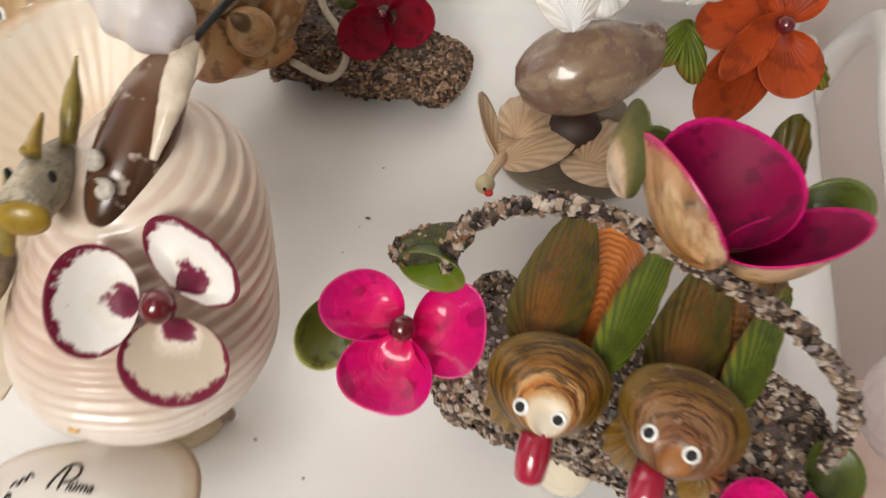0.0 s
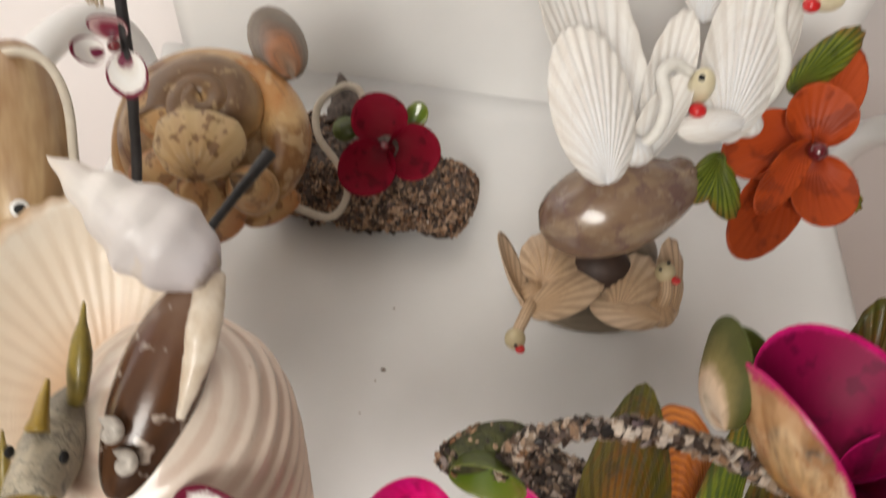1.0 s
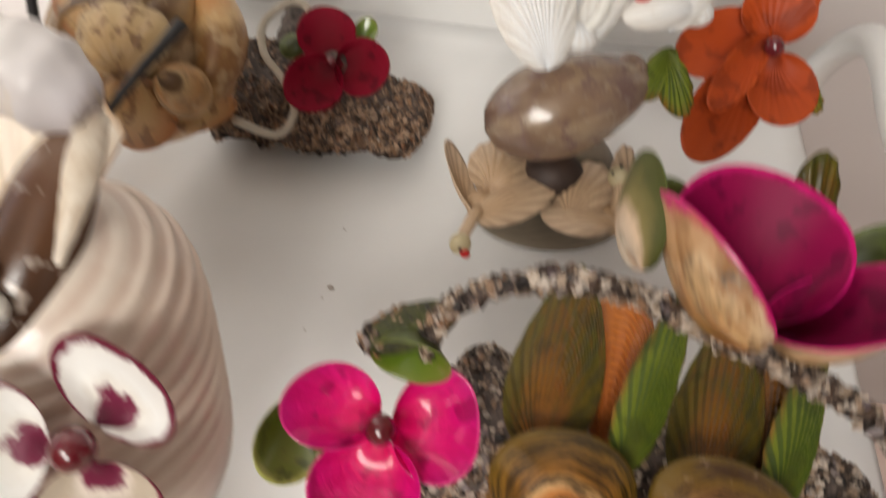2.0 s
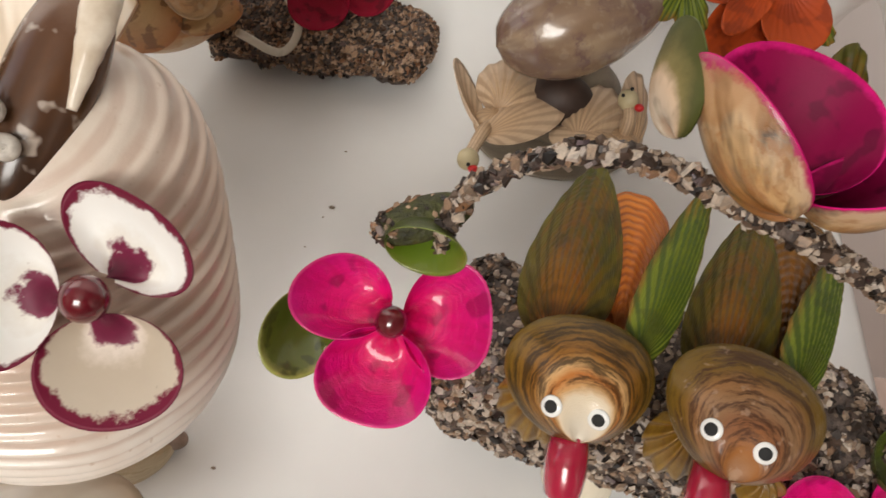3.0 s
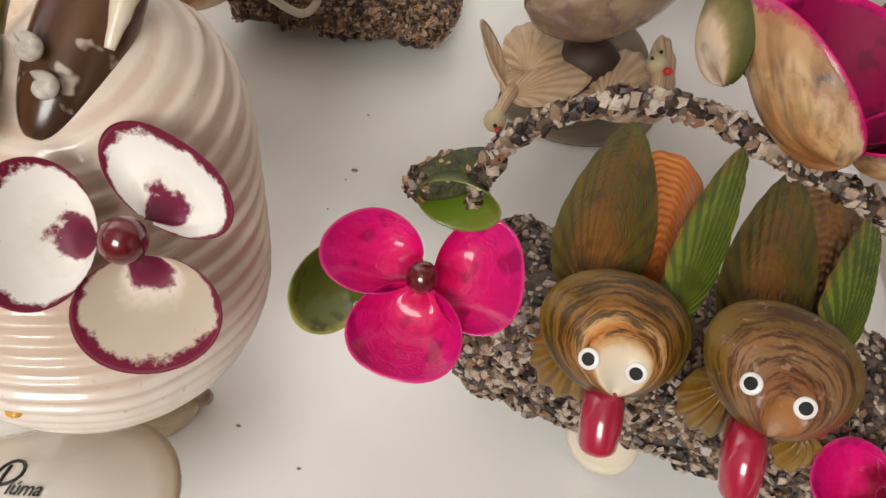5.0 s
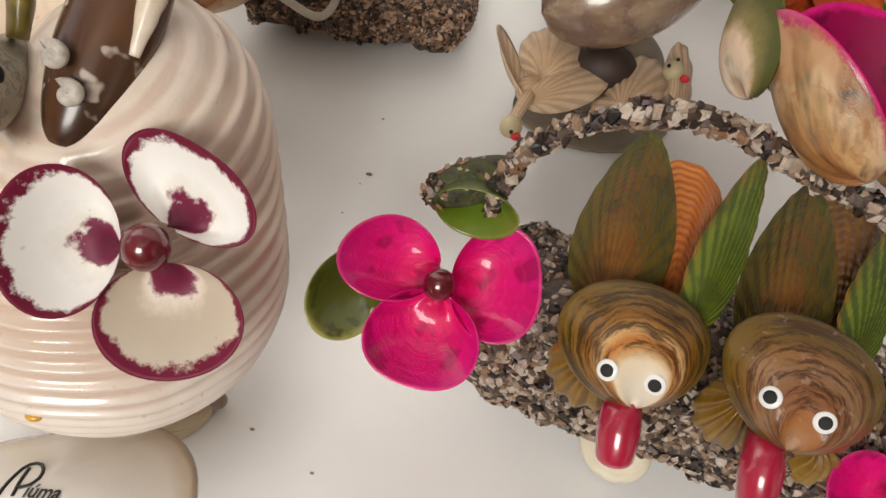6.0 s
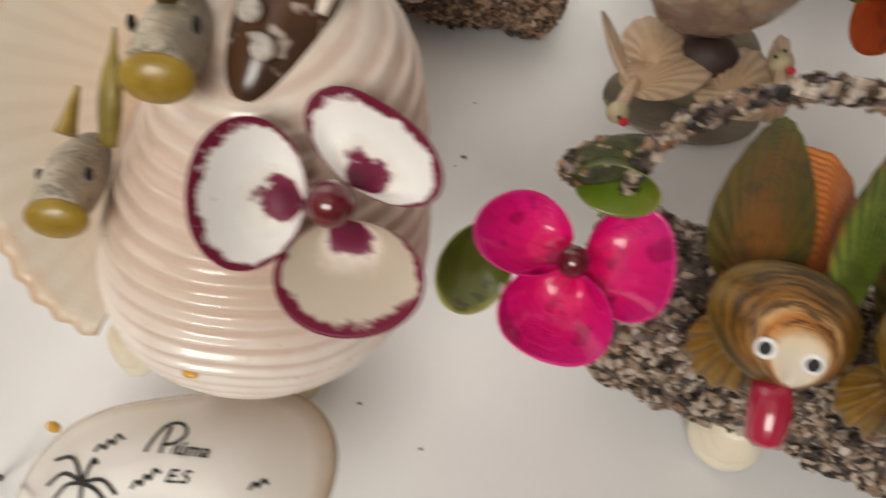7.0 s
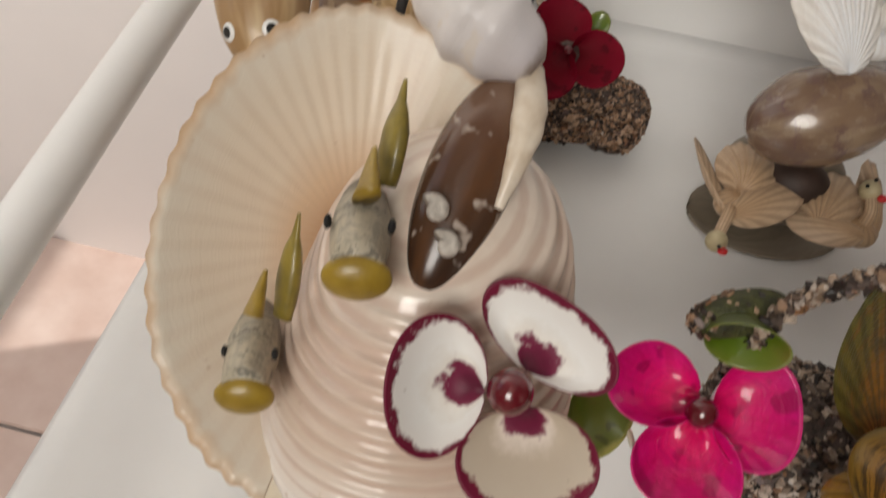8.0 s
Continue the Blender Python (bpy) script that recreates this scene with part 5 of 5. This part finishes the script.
# ---- twig with small white flowers ----
twig = thing("flower_twig", (-0.1168, 0.3761, 0.0000), "black twig with tiny white and maroon shell flowers", "ornament")
part("stem", tube([(-0.0823, 0.2869, 0.1268), (-0.0795, 0.2906, 0.1432), (-0.0779, 0.2984, 0.1685), (-0.0778, 0.3074, 0.1975), (-0.0772, 0.3138, 0.2189)], 0.0016, 30, 10, rough=0.15), stick_mat, twig, "thin black stem")
part("stem", tube([(-0.0582, 0.2790, 0.1291), (-0.0532, 0.2880, 0.1340), (-0.0475, 0.2996, 0.1384), (-0.0433, 0.3091, 0.1412)], lambda s: 0.0014 + 0.0009 * s * s, 20, 10, rough=0.2), stick_mat, twig, "short black twig end")
for h, t, w, mm in (((-0.0824, 0.2989, 0.1819), (-0.0880, 0.2925, 0.1861), 0.0085, petal_white),
                  ((-0.0786, 0.3007, 0.1810), (-0.0734, 0.2910, 0.1737), 0.0118, petal_white),
                  ((-0.0812, 0.3017, 0.1841), (-0.0813, 0.3021, 0.1914), 0.0115, petal_maroon),
                  ((-0.0769, 0.3097, 0.2083), (-0.0676, 0.3073, 0.2048), 0.0125, petal_white),
                  ((-0.0763, 0.3105, 0.2088), (-0.0758, 0.3025, 0.2053), 0.0110, petal_maroon),
                  ((-0.0760, 0.3110, 0.2094), (-0.0701, 0.3140, 0.2163), 0.0120, petal_white),
                  ((-0.0814, 0.3089, 0.2113), (-0.0884, 0.3025, 0.2170), 0.0115, petal_white),
                  ((-0.0789, 0.3109, 0.2118), (-0.0807, 0.3098, 0.2199), 0.0115, petal_white)):
    part("petal", valve(h, t, (0.05, -0.62, 0.78), w, 0.0022, nu=22, nv=12, thick=0.0008, wave=0.03), [mm, petal_white_back], twig, "small white and maroon petal shell")
for c in ((-0.0791, 0.2988, 0.1842), (-0.0752, 0.3082, 0.2104)):
    part("bead", ball(c, 0.0019, n=8), bead_red, twig)
for line in (((-0.0838, 0.3027, 0.1941), (-0.0859, 0.3060, 0.2002), (-0.0880, 0.3092, 0.2062)),
               ((-0.0828, 0.3026, 0.1933), (-0.0847, 0.3067, 0.1999), (-0.0857, 0.3113, 0.2070)),
               ((-0.0818, 0.3032, 0.1931), (-0.0830, 0.3076, 0.1995), (-0.0842, 0.3117, 0.2060)),
               ((-0.0759, 0.3078, 0.1940), (-0.0742, 0.3134, 0.1997), (-0.0717, 0.3206, 0.2077)),
               ((-0.0844, 0.3023, 0.1943), (-0.0871, 0.3034, 0.1980), (-0.0893, 0.3045, 0.2013))):
    part("thread", tube(line, 0.0005, 12, 6), thread_mat, twig, "thin beige thread")

# small white flower at the clam's edge
bud = thing("shell_flower", (-0.1289, 0.1471, 0.0000), "little white and maroon shell flower beside the clam", "ornament")
for a, b in (((-0.1041, 0.1302, 0.0577), (-0.1125, 0.1312, 0.0591)), ((-0.1041, 0.1302, 0.0577), (-0.1060, 0.1369, 0.0604))):
    part("petal", valve(a, b, (0.034, -0.526, 0.850), 0.0075, 0.002, nu=18, thick=0.0007), [petal_white, petal_white_back], bud)
part("stem", tube([(-0.1043, 0.1299, 0.0563), (-0.1235, 0.1438, 0.0000)], 0.001, 8, 8), stick_mat, bud)

# lilac shell beside the basket
lil = thing("lilac_shell", (0.2538, 0.2647, -0.0000), "pale lilac and pink shell standing beside the basket", "shell")
part("shell", lathe((0.2462, 0.2515, 0.0020), (0.2254, 0.2593, 0.0601), lambda s: egg(s, 0.020, 0.5), 28, 6, 0.0006), lilac_shell, lil)


# ---- writing on the clam ----
clam_tree = tree_of(clam_shell)
PEN_EYE = V((0.0018, 0.0786, 0.2561))


def inked(name, strokes, r=0.00042):
    """Pen strokes that lie on the clam."""
    bm = bmesh.new()
    for stroke in strokes:
        line = []
        for p in spline(stroke, 10):
            c, n = touch(clam_tree, p, PEN_EYE)
            line.append(c + n * 0.0001)
        tube(line, r, 14, 6, bm)
    return part(name, bm, ink, clam, "black ink drawing on the clam")


def words(text, corner, right, up, height):
    """Letters that lie on the clam."""
    cu = bpy.data.curves.new("lettering", "FONT")
    cu.body, cu.size, cu.shear, cu.offset = text, 1.0, 0.25, 0.018
    ob = bpy.data.objects.new("lettering", cu)
    scene.collection.objects.link(ob)
    flat = bpy.data.meshes.new_from_object(ob)
    scene.collection.objects.unlink(ob)
    bpy.data.objects.remove(ob)
    r_, u_ = V(right).normalized() * height, V(up).normalized() * height
    for v in flat.vertices:
        p = V(corner) + r_ * v.co.x + u_ * v.co.y
        c, n = touch(clam_tree, p, PEN_EYE)
        v.co = c + n * 0.0003
    bm = bmesh.new()
    bm.from_mesh(flat)
    part("lettering", bm, ink, clam, "black handwritten letters")


inked("lettering", [[(-0.069, 0.1468, 0.046), (-0.0684, 0.1506, 0.046), (-0.066, 0.1554, 0.046), (-0.0622, 0.1564, 0.046), (-0.0606, 0.1538, 0.046), (-0.0623, 0.1509, 0.046), (-0.0655, 0.1496, 0.046)],
                    [(-0.0651, 0.1548, 0.046), (-0.0654, 0.1509, 0.046), (-0.0652, 0.1474, 0.046)]], 0.0005)
words("i\u00fama", (-0.0628, 0.1478, 0.0455), (0.0098, 0.0012, 0.0), (0.0002, 0.0046, 0.0032), 0.0052)
words("E.S", (-0.0620, 0.1409, 0.0435), (0.0078, 0.0012, 0.0), (0.0002, 0.0046, 0.0032), 0.0052)
inked("palm_drawing", [[(-0.0830, 0.1368, 0.0409), (-0.0814, 0.1420, 0.0447), (-0.0802, 0.1414, 0.0442)], [(-0.0830, 0.1368, 0.0409), (-0.0866, 0.1414, 0.0444), (-0.0909, 0.1402, 0.0437)], [(-0.0830, 0.1368, 0.0409), (-0.0879, 0.1379, 0.0419), (-0.0916, 0.1345, 0.0395)],
                       [(-0.0830, 0.1368, 0.0409), (-0.0868, 0.1355, 0.0400), (-0.0893, 0.1319, 0.0375)], [(-0.0830, 0.1368, 0.0409), (-0.0781, 0.1384, 0.0419), (-0.0737, 0.1362, 0.0401)], [(-0.0830, 0.1368, 0.0409), (-0.0790, 0.1360, 0.0402), (-0.0752, 0.1334, 0.0382)],
                       [(-0.0830, 0.1368, 0.0409), (-0.0820, 0.1315, 0.0370), (-0.0790, 0.1247, 0.0319)]], 0.00055)
inked("bird_drawing", [[(-0.0815, 0.1438, 0.0460), (-0.0804, 0.1455, 0.0472), (-0.0790, 0.1448, 0.0467)], [(-0.0790, 0.1448, 0.0467), (-0.0784, 0.1469, 0.0482), (-0.0769, 0.1462, 0.0476)], [(-0.0770, 0.1464, 0.0478), (-0.0764, 0.1485, 0.0493), (-0.0748, 0.1478, 0.0488)]])
inked("bird_drawing", [[(-0.0701, 0.1380, 0.0413), (-0.0691, 0.1399, 0.0427), (-0.0677, 0.1392, 0.0421)], [(-0.0677, 0.1392, 0.0421), (-0.0671, 0.1415, 0.0438), (-0.0657, 0.1408, 0.0433)], [(-0.0657, 0.1408, 0.0433), (-0.0651, 0.1431, 0.0450), (-0.0635, 0.1427, 0.0446)]])
inked("bird_drawing", [[(-0.0399, 0.1436, 0.0445), (-0.0388, 0.1453, 0.0457), (-0.0375, 0.1445, 0.0451)], [(-0.0376, 0.1448, 0.0453), (-0.0367, 0.1464, 0.0465), (-0.0353, 0.1457, 0.0459)]])

# ---- pieces last: crushed shell and floor tiles ----
strew(log, on_log, 300, 8000, 0.0023, 11, 0.6)
strew(handle, on_handle, 300, 1300, 0.0024, 12, 0.85)


def on_leaf(g):
    f = g.choice(crusted.data.polygons)
    return f.center, f.normal


strew(crusted, on_leaf, 40, 110, 0.0019, 14, 0.6, chip_brown)
strew(log_b, on_rose, 120, 6000, 0.0018, 13, 0.7, chip_brown)

tile_mesh = bpy.data.meshes.new("tile")
b_ = box((0, 0, -0.008), (0.296, 0.296, 0.0), 0.0015)
b_.to_mesh(tile_mesh)
b_.free()
tile_mesh.materials.append(tile_mat)
for i in range(-6, 7):
    for j in range(-8, 2):
        x, y = 0.3 * i - 0.33, 0.358 + 0.3 * j
        if -1.5 < x + 0.15 < 1.7 and -1.7 < y + 0.15 and y + 0.296 < WALL_Y + 0.1:
            t_ = new("tile", tile_mesh)
            t_.parent, t_.location = floor, (x, y, FLOOR_Z)
